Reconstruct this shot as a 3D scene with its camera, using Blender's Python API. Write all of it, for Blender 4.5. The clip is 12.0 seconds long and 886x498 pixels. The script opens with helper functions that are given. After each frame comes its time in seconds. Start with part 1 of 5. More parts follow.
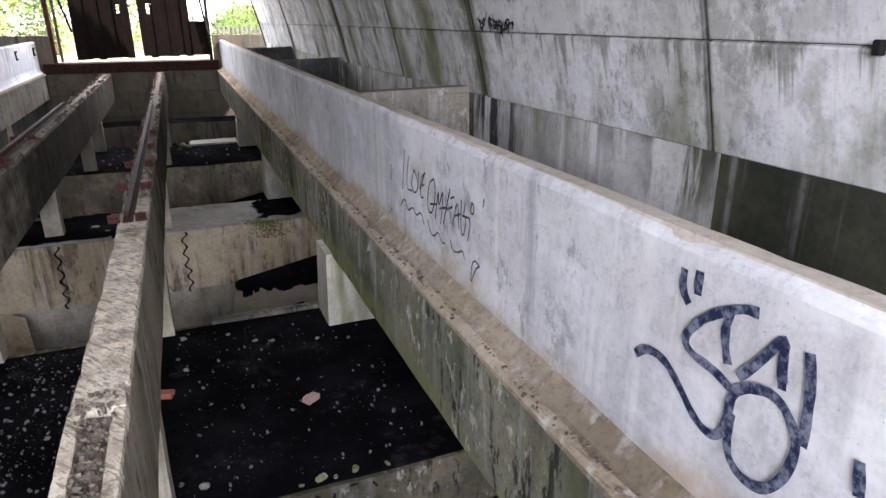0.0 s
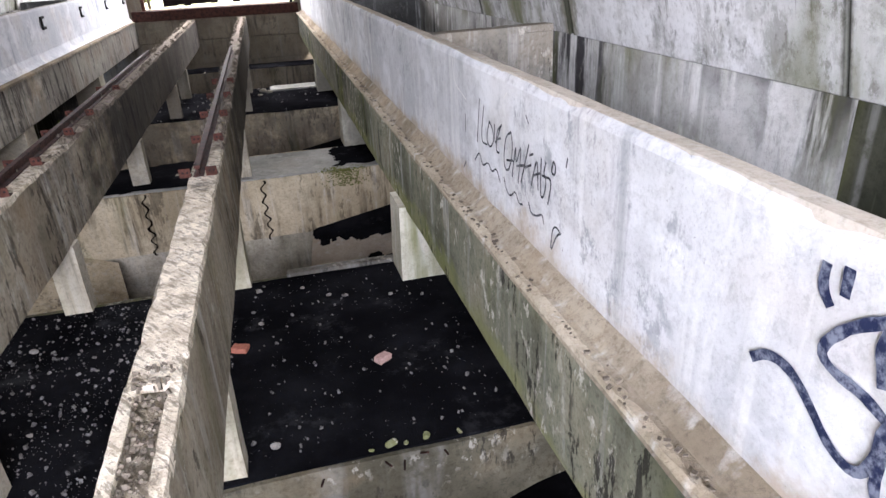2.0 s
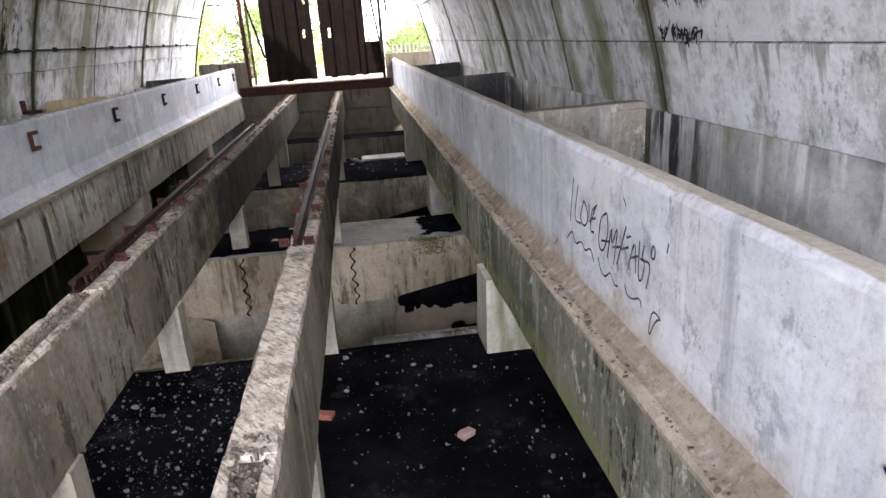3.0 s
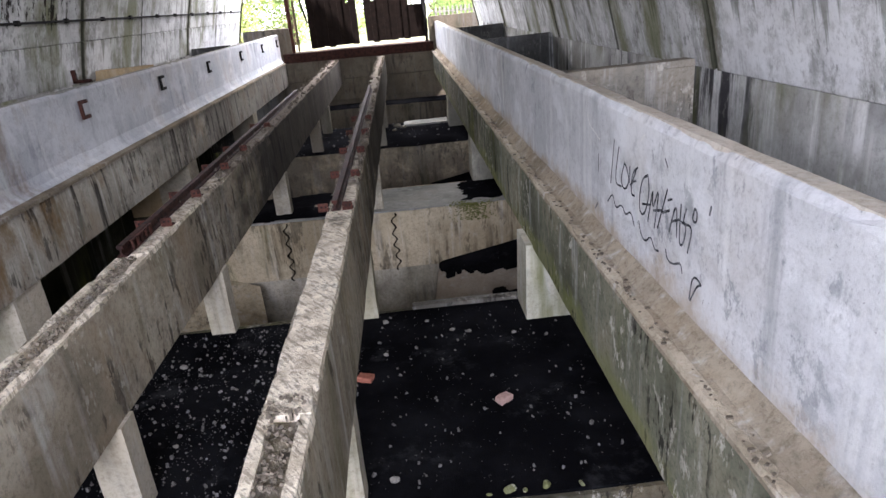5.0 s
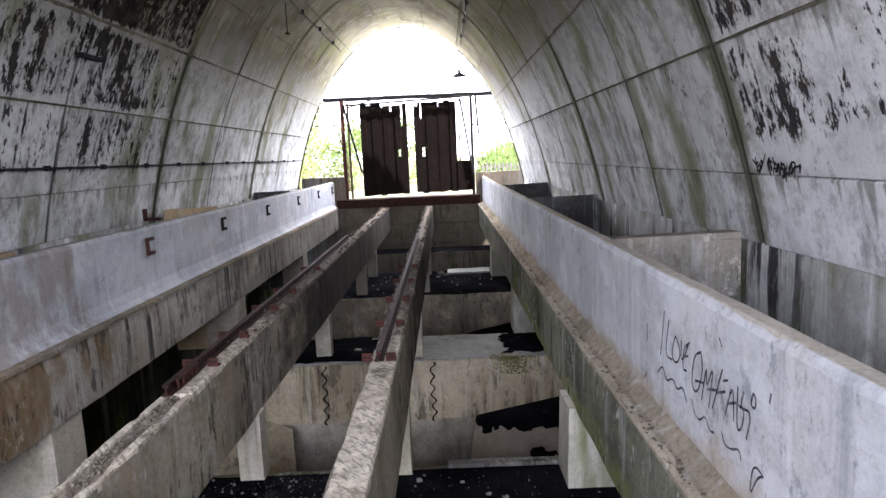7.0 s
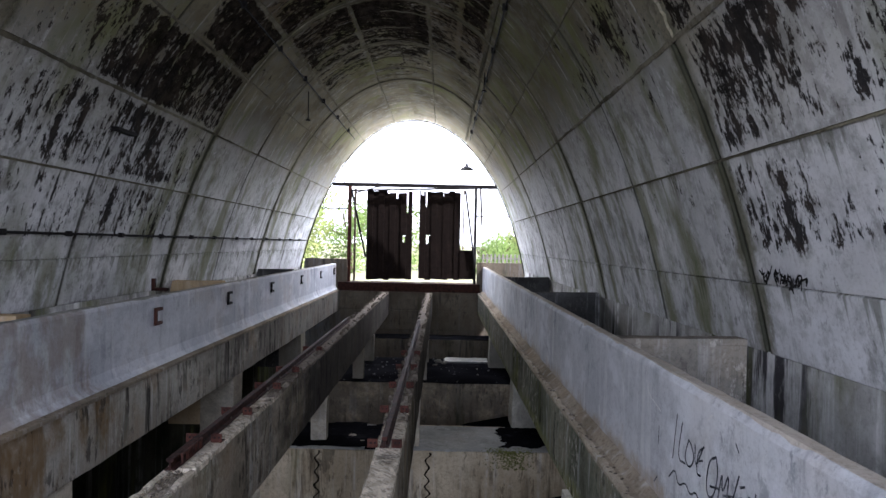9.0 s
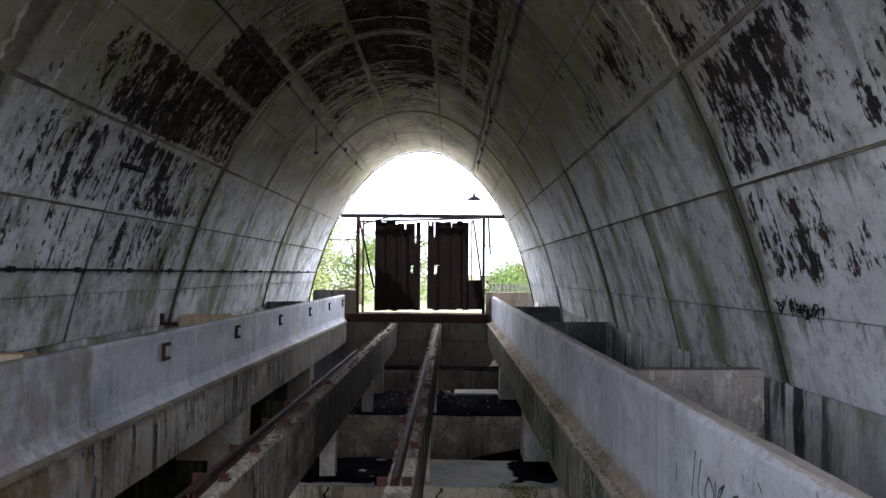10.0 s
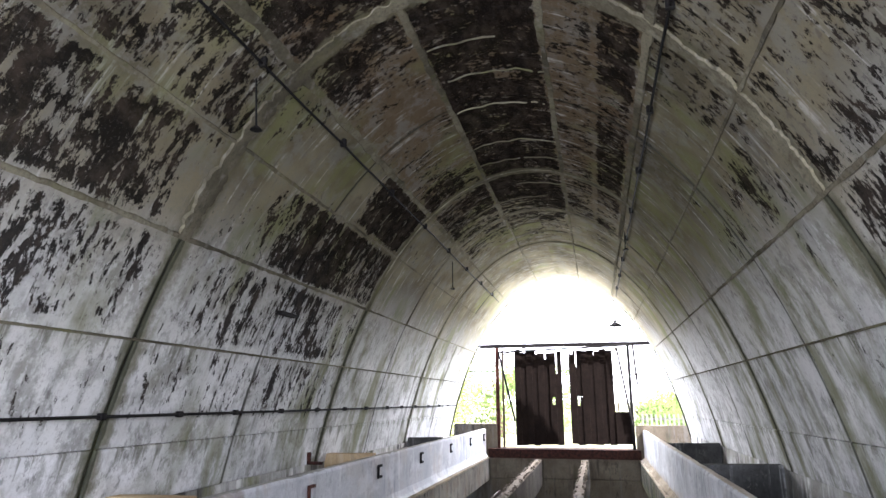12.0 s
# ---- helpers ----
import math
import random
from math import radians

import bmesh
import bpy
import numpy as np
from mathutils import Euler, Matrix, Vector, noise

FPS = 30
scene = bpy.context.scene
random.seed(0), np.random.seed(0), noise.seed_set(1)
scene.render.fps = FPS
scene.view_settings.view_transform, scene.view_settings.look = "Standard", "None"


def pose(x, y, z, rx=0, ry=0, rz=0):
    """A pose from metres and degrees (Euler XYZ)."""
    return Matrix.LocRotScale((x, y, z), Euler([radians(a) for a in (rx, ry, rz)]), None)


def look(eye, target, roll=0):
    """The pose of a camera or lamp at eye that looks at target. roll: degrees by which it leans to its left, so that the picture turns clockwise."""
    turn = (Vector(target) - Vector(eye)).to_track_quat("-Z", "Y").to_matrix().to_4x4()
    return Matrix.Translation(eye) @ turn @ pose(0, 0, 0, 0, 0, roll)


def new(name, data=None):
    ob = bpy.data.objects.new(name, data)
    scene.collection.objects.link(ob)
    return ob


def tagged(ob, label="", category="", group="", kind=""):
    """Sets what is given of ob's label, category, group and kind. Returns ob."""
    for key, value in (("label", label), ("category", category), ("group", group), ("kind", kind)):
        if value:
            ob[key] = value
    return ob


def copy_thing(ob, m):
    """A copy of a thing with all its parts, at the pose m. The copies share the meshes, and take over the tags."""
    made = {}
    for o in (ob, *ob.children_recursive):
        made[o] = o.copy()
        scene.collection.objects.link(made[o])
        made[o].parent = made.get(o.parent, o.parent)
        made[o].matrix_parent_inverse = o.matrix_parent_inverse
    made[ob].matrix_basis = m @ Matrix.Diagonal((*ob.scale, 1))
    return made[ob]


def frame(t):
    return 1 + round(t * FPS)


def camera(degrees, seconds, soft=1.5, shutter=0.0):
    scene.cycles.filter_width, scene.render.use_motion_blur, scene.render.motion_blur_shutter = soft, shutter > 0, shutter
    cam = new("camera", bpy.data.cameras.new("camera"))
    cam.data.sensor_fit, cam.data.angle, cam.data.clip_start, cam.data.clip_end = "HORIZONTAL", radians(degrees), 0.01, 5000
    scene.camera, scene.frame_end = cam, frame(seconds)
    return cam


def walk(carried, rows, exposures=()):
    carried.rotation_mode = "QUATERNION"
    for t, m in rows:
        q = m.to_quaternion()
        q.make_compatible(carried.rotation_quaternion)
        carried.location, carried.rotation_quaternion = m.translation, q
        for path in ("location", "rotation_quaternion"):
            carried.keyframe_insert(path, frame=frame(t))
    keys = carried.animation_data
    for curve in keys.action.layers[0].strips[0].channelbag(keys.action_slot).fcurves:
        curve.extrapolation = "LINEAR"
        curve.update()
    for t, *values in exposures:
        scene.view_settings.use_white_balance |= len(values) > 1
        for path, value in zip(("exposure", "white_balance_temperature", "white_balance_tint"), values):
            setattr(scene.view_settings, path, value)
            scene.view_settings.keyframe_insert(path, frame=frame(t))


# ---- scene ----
cam = camera(69.2, 12.0)
PATH = [
    (0, (0.314, 0.806, 1.288), (1.01, 2.555, 0.611), -0.3),
    (0.5, (0.377, 0.886, 1.277), (0.808, 2.683, 0.512), -6.9),
    (1, (0.509, 0.968, 1.234), (0.781, 2.74, 0.347), -8.8),
    (1.5, (0.529, 1.028, 1.216), (0.85, 2.734, 0.221), -9.0),
    (2, (0.438, 1.073, 1.276), (0.872, 2.837, 0.439), -2.8),
    (2.5, (0.39, 1.076, 1.289), (0.84, 2.885, 0.564), -0.0),
    (3, (0.386, 1.095, 1.334), (0.603, 2.979, 0.699), -3.7),
    (5, (0.431, 1.119, 1.31), (0.5, 2.982, 0.587), -5.2),
    (5.5, (0.417, 1.111, 1.304), (0.4, 2.98, 0.592), -5.4),
    (6, (0.435, 1.129, 1.306), (0.493, 2.99, 0.574), -5.2),
    (6.5, (0.415, 1.127, 1.354), (0.475, 3.06, 0.844), -2.6),
    (7, (0.383, 1.112, 1.4), (0.368, 3.091, 1.114), -2.5),
    (7.5, (0.349, 1.083, 1.419), (0.313, 3.081, 1.347), -1.0),
    (9.5, (0.226, 0.988, 1.426), (0.236, 2.988, 1.43), 1.4),
    (10, (0.237, 1.034, 1.446), (0.214, 3.032, 1.521), 0.5),
    (10.5, (0.262, 1.032, 1.47), (0.226, 3.019, 1.69), 0.7),
    (11, (0.266, 1.024, 1.47), (0.23, 2.998, 1.79), -0.3),
    (11.5, (0.284, 1.028, 1.552), (0.088, 2.937, 2.115), 0.0),
    (12, (0.287, 1.01, 1.558), (-0.153, 2.906, 2.019), -0.2),
]
EXPO = [(0, 2.35, 6200, 20), (0.5, 2.72, 5750, 18), (1.0, 3.0, 6200, 20), (2.5, 3.15, 6200, 20), (3.1, 2.65, 6200, 20), (5.2, 2.65, 6100, 20), (5.9, 2.9, 6100, 20), (6.5, 2.9, 6050, 20), (7.5, 2.0, 5850, 20), (9.5, 1.68, 5700, 19), (10.2, 1.38, 5750, 19),
        (11.0, 0.92, 5850, 19), (11.5, 2.1, 5900, 19), (12.0, 2.95, 5950, 18)]
walk(cam, [(t, look(eye, target, roll)) for t, eye, target, roll in PATH], EXPO)

# ---- light: sky, sun, daylight in the two mouths of the tunnel ----
world = bpy.data.worlds.new("world")
scene.world = world
world.use_nodes = True
wn = world.node_tree.nodes
sky = wn.new("ShaderNodeTexSky")
sky.sky_type = 'NISHITA'
sky.sun_disc = False
sky.sun_elevation = radians(55)
sky.sun_rotation = radians(107)
sky.dust_density = 3.0
world.node_tree.links.new(sky.outputs[0], wn["Background"].inputs[0])
wn["Background"].inputs[1].default_value = 0.15

sun_data = bpy.data.lights.new("sun", 'SUN')
sun_data.energy, sun_data.angle, sun_data.color = 5.0, radians(0.5), (1.0, 0.95, 0.87)
sun = new("sun", sun_data)
sun.matrix_world = look((45, 6, 60), (0, 20, 0))


def area(name, eye, target, sx, sy, watts, color):
    d = bpy.data.lights.new(name, 'AREA')
    d.shape, d.size, d.size_y, d.energy, d.color = 'RECTANGLE', sx, sy, watts, color
    ob = new(name, d)
    ob.matrix_world = look(eye, target)
    return ob


area("daylight_far_mouth", (-0.55, 19.55, 3.95), (-0.55, 10.0, 0.6), 3.6, 1.4, 130, (1.0, 0.99, 0.95))
area("daylight_far_side", (-3.0, 19.9, 1.7), (-0.5, 12.0, 0.4), 0.7, 1.4, 32, (0.97, 1.0, 0.95))
area("daylight_far_side", (1.9, 19.9, 1.7), (-0.5, 12.0, 0.4), 0.7, 1.4, 32, (0.97, 1.0, 0.95))
area("daylight_near_mouth", (-0.55, -2.65, 2.2), (-0.55, 6.0, -1.0), 5.0, 2.4, 165, (0.95, 0.97, 1.0))

# ---- materials ----


class Nodes:
    """Short hand for building one node material."""

    def __init__(self, name):
        self.mat = bpy.data.materials.new(name)
        self.mat.use_nodes = True
        self.t = self.mat.node_tree
        self.bsdf = self.t.nodes["Principled BSDF"]
        self.geo = self.t.nodes.new("ShaderNodeNewGeometry")
        self.pos = self.geo.outputs["Position"]

    def put(self, a, b):
        if hasattr(a, "is_output"):
            self.t.links.new(a, b)
        else:
            b.default_value = a

    def math(self, op, a, b=0.0):
        n = self.t.nodes.new("ShaderNodeMath")
        n.operation = op
        self.put(a, n.inputs[0])
        self.put(b, n.inputs[1])
        return n.outputs[0]

    def scaled(self, v, s):
        n = self.t.nodes.new("ShaderNodeVectorMath")
        n.operation = 'MULTIPLY'
        self.put(v, n.inputs[0])
        n.inputs[1].default_value = s
        return n.outputs[0]

    def noise(self, v, scale, detail=5.0, rough=0.6):
        n = self.t.nodes.new("ShaderNodeTexNoise")
        self.put(v, n.inputs["Vector"])
        n.inputs["Scale"].default_value = scale
        n.inputs["Detail"].default_value = detail
        n.inputs["Roughness"].default_value = rough
        return n.outputs["Fac"]

    def step(self, v, lo, hi):
        n = self.t.nodes.new("ShaderNodeMapRange")
        n.interpolation_type = 'SMOOTHSTEP'
        self.put(v, n.inputs[0])
        n.inputs[1].default_value, n.inputs[2].default_value = lo, hi
        return n.outputs[0]

    def mix(self, f, a, b, blend='MIX'):
        n = self.t.nodes.new("ShaderNodeMix")
        n.data_type, n.blend_type = 'RGBA', blend
        self.put(f, n.inputs[0])
        for v, s in ((a, n.inputs[6]), (b, n.inputs[7])):
            self.put(v if hasattr(v, "is_output") else (*v, 1.0), s)
        return n.outputs[2]

    def split(self, v):
        n = self.t.nodes.new("ShaderNodeSeparateXYZ")
        self.put(v, n.inputs[0])
        return n.outputs

    def join(self, x, y, z=0.0):
        n = self.t.nodes.new("ShaderNodeCombineXYZ")
        for v, s in zip((x, y, z), n.inputs):
            self.put(v, s)
        return n.outputs[0]

    def done(self, color, rough, height=None, strength=0.4, distance=0.01, metal=0.0):
        self.put(color if hasattr(color, "is_output") else (*color, 1.0), self.bsdf.inputs["Base Color"])
        self.put(rough, self.bsdf.inputs["Roughness"])
        self.bsdf.inputs["Metallic"].default_value = metal
        self.bsdf.inputs["Specular IOR Level"].default_value = 0.06
        if height is not None:
            b = self.t.nodes.new("ShaderNodeBump")
            b.inputs["Strength"].default_value, b.inputs["Distance"].default_value = strength, distance
            self.put(height, b.inputs["Height"])
            self.put(b.outputs[0], self.bsdf.inputs["Normal"])
        return self.mat


def concrete(name, light, dark, stain=(0.06, 0.058, 0.05), streak=0.6, streak_width=7.0, moss=0.0, lime=0.3,
             earth=0.0, bump=0.5, grit=0.5, splash=None, edge=(0.52, 0.72), dust_shade=None, flecks=0.0, rusty=0.0, smudge=0.0, fringe=None):
    """Weathered concrete: blotches, grain, drip streaks, moss, lime bloom, rust stains, and dust with the far shade
    painted in.
    """
    k = Nodes(name)
    p = k.pos
    x, y, z = k.split(p)
    flat = p
    drip = k.scaled(p, (streak_width, streak_width, 0.55))
    big = k.noise(flat, 0.8, 6)
    mid = k.noise(flat, 5.0, 8, 0.7)
    fine = k.noise(flat, 45.0, 6, 0.75)
    run1 = k.noise(drip, 1.0, 6, 0.65)
    run2 = k.noise(k.scaled(drip, (1.9, 1.9, 0.7)), 0.8, 4, 0.6)
    col = k.mix(k.step(big, 0.35, 0.65), dark, light)
    col = k.mix(k.math('MULTIPLY', k.step(mid, 0.45, 0.7), 0.5), col, dark)
    col = k.mix(k.math('MULTIPLY', k.step(fine, 0.5, 0.75), 0.35), col, stain)
    pits = k.noise(flat, 26.0, 10, 0.85)
    col = k.mix(k.math('MULTIPLY', k.step(pits, 0.46, 0.66), 0.8 * grit), col, tuple(c * 0.55 for c in dark))
    if earth:
        col = k.mix(k.math('MULTIPLY', k.step(k.noise(flat, 1.6, 5), 0.48, 0.68), earth), col, (0.23, 0.16, 0.09))
    if lime:
        lf = k.math('MULTIPLY', k.step(run2, 0.52, 0.68), k.step(mid, 0.35, 0.6))
        col = k.mix(k.math('MULTIPLY', lf, lime), col, (0.72, 0.72, 0.7))
    if streak:
        sf = k.math('MULTIPLY', k.step(run1, *edge), k.step(k.noise(flat, 0.9, 3), 0.38, 0.62))
        col = k.mix(k.math('MULTIPLY', sf, streak), col, stain)
    if moss:
        mf = k.math('MULTIPLY', k.step(k.noise(k.scaled(drip, (0.5, 0.5, 0.9)), 1.0, 4), 0.5, 0.68), k.step(k.noise(flat, 0.55, 3), 0.42, 0.6))
        col = k.mix(k.math('MULTIPLY', mf, moss), col, (0.135, 0.145, 0.045))
    rough = 0.92
    if smudge:
        # limewash rubbed thin in clouds, with grey scuffs and dark specks
        cloud = k.step(k.noise(k.scaled(p, (1.0, 1.0, 1.6)), 1.5, 8, 0.68), 0.5, 0.62)
        col = k.mix(k.math('MULTIPLY', cloud, 0.6 * smudge), col, (0.80, 0.81, 0.83))
        scuff = k.math('MULTIPLY', k.step(k.noise(k.scaled(p, (1.0, 1.0, 0.7)), 6.5, 9, 0.75), 0.53, 0.61), k.step(k.noise(p, 1.1, 4), 0.47, 0.6))
        col = k.mix(k.math('MULTIPLY', scuff, smudge), col, (0.17, 0.18, 0.20))
        speck = k.math('MULTIPLY', k.step(k.noise(p, 55.0, 3, 0.6), 0.68, 0.72), k.step(k.noise(p, 2.4, 4), 0.45, 0.6))
        col = k.mix(k.math('MULTIPLY', speck, smudge), col, (0.10, 0.10, 0.10))
    if rusty:
        # rust-brown stains, thicker towards the leaking end of the beam
        wet = k.math('ADD', k.noise(k.scaled(p, (2.2, 2.2, 1.1)), 1.0, 8, 0.7), k.math('MULTIPLY', k.math('SUBTRACT', 6.9, y), 0.10))
        col = k.mix(k.math('MULTIPLY', k.step(wet, 0.5, 0.68), rusty), col, (0.17, 0.108, 0.05))
    if fringe:
        # bright algae creeping up from the dripping lower edge
        creep = k.math('ADD', k.math('MULTIPLY', k.noise(k.scaled(p, (1.4, 1.4, 3.0)), 1.0, 7, 0.65), 0.9), k.math('MULTIPLY', k.math('SUBTRACT', fringe, z), 1.3))
        col = k.mix(k.math('MULTIPLY', k.step(creep, 0.42, 0.62), 0.6), col, (0.215, 0.225, 0.085))
    if flecks:
        # pale spalled chips and black short drips, in clusters
        chips = k.math('MULTIPLY', k.step(k.noise(k.scaled(flat, (1.0, 1.0, 0.6)), 17.0, 6, 0.7), 0.55, 0.6), k.step(k.noise(flat, 1.7, 4), 0.46, 0.6))
        col = k.mix(k.math('MULTIPLY', chips, flecks), col, (0.56, 0.53, 0.46))
        tears = k.math('MULTIPLY', k.step(k.noise(k.scaled(flat, (11.0, 11.0, 3.2)), 1.0, 8, 0.72), 0.54, 0.58), k.step(k.noise(k.scaled(flat, (1.0, 1.0, 1.0)), 1.3, 5), 0.46, 0.56))
        col = k.mix(k.math('MULTIPLY', tears, min(0.85, flecks * 1.5)), col, (0.02, 0.018, 0.016))
    if dust_shade:
        # coal dust in ragged drifts, with the light's falloff down the tunnel painted in
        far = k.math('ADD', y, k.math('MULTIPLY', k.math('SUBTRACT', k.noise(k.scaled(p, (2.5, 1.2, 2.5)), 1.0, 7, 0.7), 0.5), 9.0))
        col = k.mix(k.math('MULTIPLY', k.step(far, dust_shade[0], dust_shade[1]), dust_shade[2]), col, (0.035, 0.034, 0.035))
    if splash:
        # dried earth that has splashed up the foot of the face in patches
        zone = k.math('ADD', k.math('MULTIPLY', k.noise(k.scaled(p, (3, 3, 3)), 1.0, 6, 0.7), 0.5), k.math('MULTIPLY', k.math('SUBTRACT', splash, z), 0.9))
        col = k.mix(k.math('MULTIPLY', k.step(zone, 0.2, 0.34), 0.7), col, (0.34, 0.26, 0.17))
    hgt = k.math('ADD', k.math('ADD', k.math('MULTIPLY', mid, 0.8), k.math('MULTIPLY', fine, 0.5)), k.math('MULTIPLY', pits, -0.7 * grit))
    mat = k.done(col, rough, hgt, bump, 0.012)
    k.bsdf.inputs["Specular IOR Level"].default_value = 0.0
    return mat


def rust(name, a=(0.055, 0.024, 0.019), b=(0.022, 0.013, 0.012)):
    k = Nodes(name)
    n = k.noise(k.pos, 14.0, 7, 0.7)
    f = k.noise(k.pos, 120.0, 4)
    return k.done(k.mix(k.step(n, 0.4, 0.62), a, b), 0.85, k.math('ADD', n, k.math('MULTIPLY', f, 0.5)), 0.5, 0.004, 0.2)


def plain(name, color, rough=0.8, scale=20.0, vary=0.35, metal=0.0, bump=0.3):
    k = Nodes(name)
    n = k.noise(k.pos, scale, 6, 0.65)
    big = k.noise(k.pos, scale * 0.12, 4)
    dim = tuple(c * (1 - vary) for c in color)
    col = k.mix(k.step(n, 0.35, 0.65), dim, color)
    col = k.mix(k.math('MULTIPLY', k.step(big, 0.4, 0.65), 0.5), col, dim)
    return k.done(col, rough, n, bump, 0.006, metal)


def coal(name):
    k = Nodes(name)
    big = k.noise(k.pos, 1.4, 6)
    fine = k.noise(k.pos, 70.0, 6, 0.75)
    spark = k.noise(k.pos, 38.0, 2, 0.5)
    col = k.mix(k.step(big, 0.4, 0.7), (0.005, 0.005, 0.006), (0.013, 0.013, 0.015))
    col = k.mix(k.math('MULTIPLY', k.step(k.noise(k.pos, 3.0, 7, 0.7), 0.55, 0.72), 0.5), col, (0.045, 0.045, 0.047))
    col = k.mix(k.math('MULTIPLY', k.step(spark, 0.72, 0.78), 0.5), col, (0.10, 0.10, 0.10))
    mat = k.done(col, 0.95, fine, 0.8, 0.01)
    k.bsdf.inputs["Specular IOR Level"].default_value = 0.0
    return mat



# where the black crust lies: rows of the vault by angle from the crown, then (place along the tunnel, thickness)
CRUST = [
    (-61.0, -53.9, ((1, 0.14), (5.3, 0.14), (5.7, 0.16), (9.3, 0.15), (10.2, 0.0))),
    (-53.9, -44.8, ((1, 0.2), (5.2, 0.2), (5.6, 0.02), (6.6, 0.2), (9.7, 0.22), (10.1, 0.0))),
    (-44.8, -34.7, ((1, 0.24), (5.1, 0.25), (5.5, 0.0), (6.4, 0.06), (7.0, 0.28), (9.8, 0.31), (10.1, 0.0))),
    (-34.7, -24.6, ((1, 0.22), (5.2, 0.24), (5.7, 0.06), (8.0, 0.05), (8.4, 0.34), (9.8, 0.36), (10.0, 0.05), (13, 0.0))),
    (-24.6, -10.0, ((1, 0.24), (5.3, 0.26), (5.8, 0.27), (6.6, 0.12), (9.0, 0.08), (9.6, 0.28), (11.5, 0.3), (14.5, 0.0))),
    (-10.0, 9.2, ((1, 0.32), (5.3, 0.32), (6.0, 0.3), (10.2, 0.36), (12.0, 0.3), (15.0, 0.0))),
    (9.2, 17.0, ((1, 0.3), (5.4, 0.3), (5.8, 0.17), (9.4, 0.15), (10.2, 0.26), (14.0, 0.0))),
    (17.0, 23.6, ((1, 0.3), (5.4, 0.28), (6.0, 0.26), (9.8, 0.28), (12.0, 0.2), (14.0, 0.0))),
    (23.6, 34.7, ((1, 0.2), (4.8, 0.2), (6.4, 0.15), (7.5, 0.05), (9.0, 0.0))),
    (34.7, 44.8, ((1, 0.16), (5.2, 0.17), (5.7, 0.14), (7.4, 0.1), (8.4, 0.0))),
    (44.8, 53.9, ((1, 0.1), (3.2, 0.18), (5.3, 0.21), (5.6, 0.07), (7.2, 0.05), (8.0, 0.0))),
    (53.9, 60.5, ((1, 0.06), (3.2, 0.15), (5.3, 0.18), (5.6, 0.07), (7.6, 0.08), (8.5, 0.0))),
]


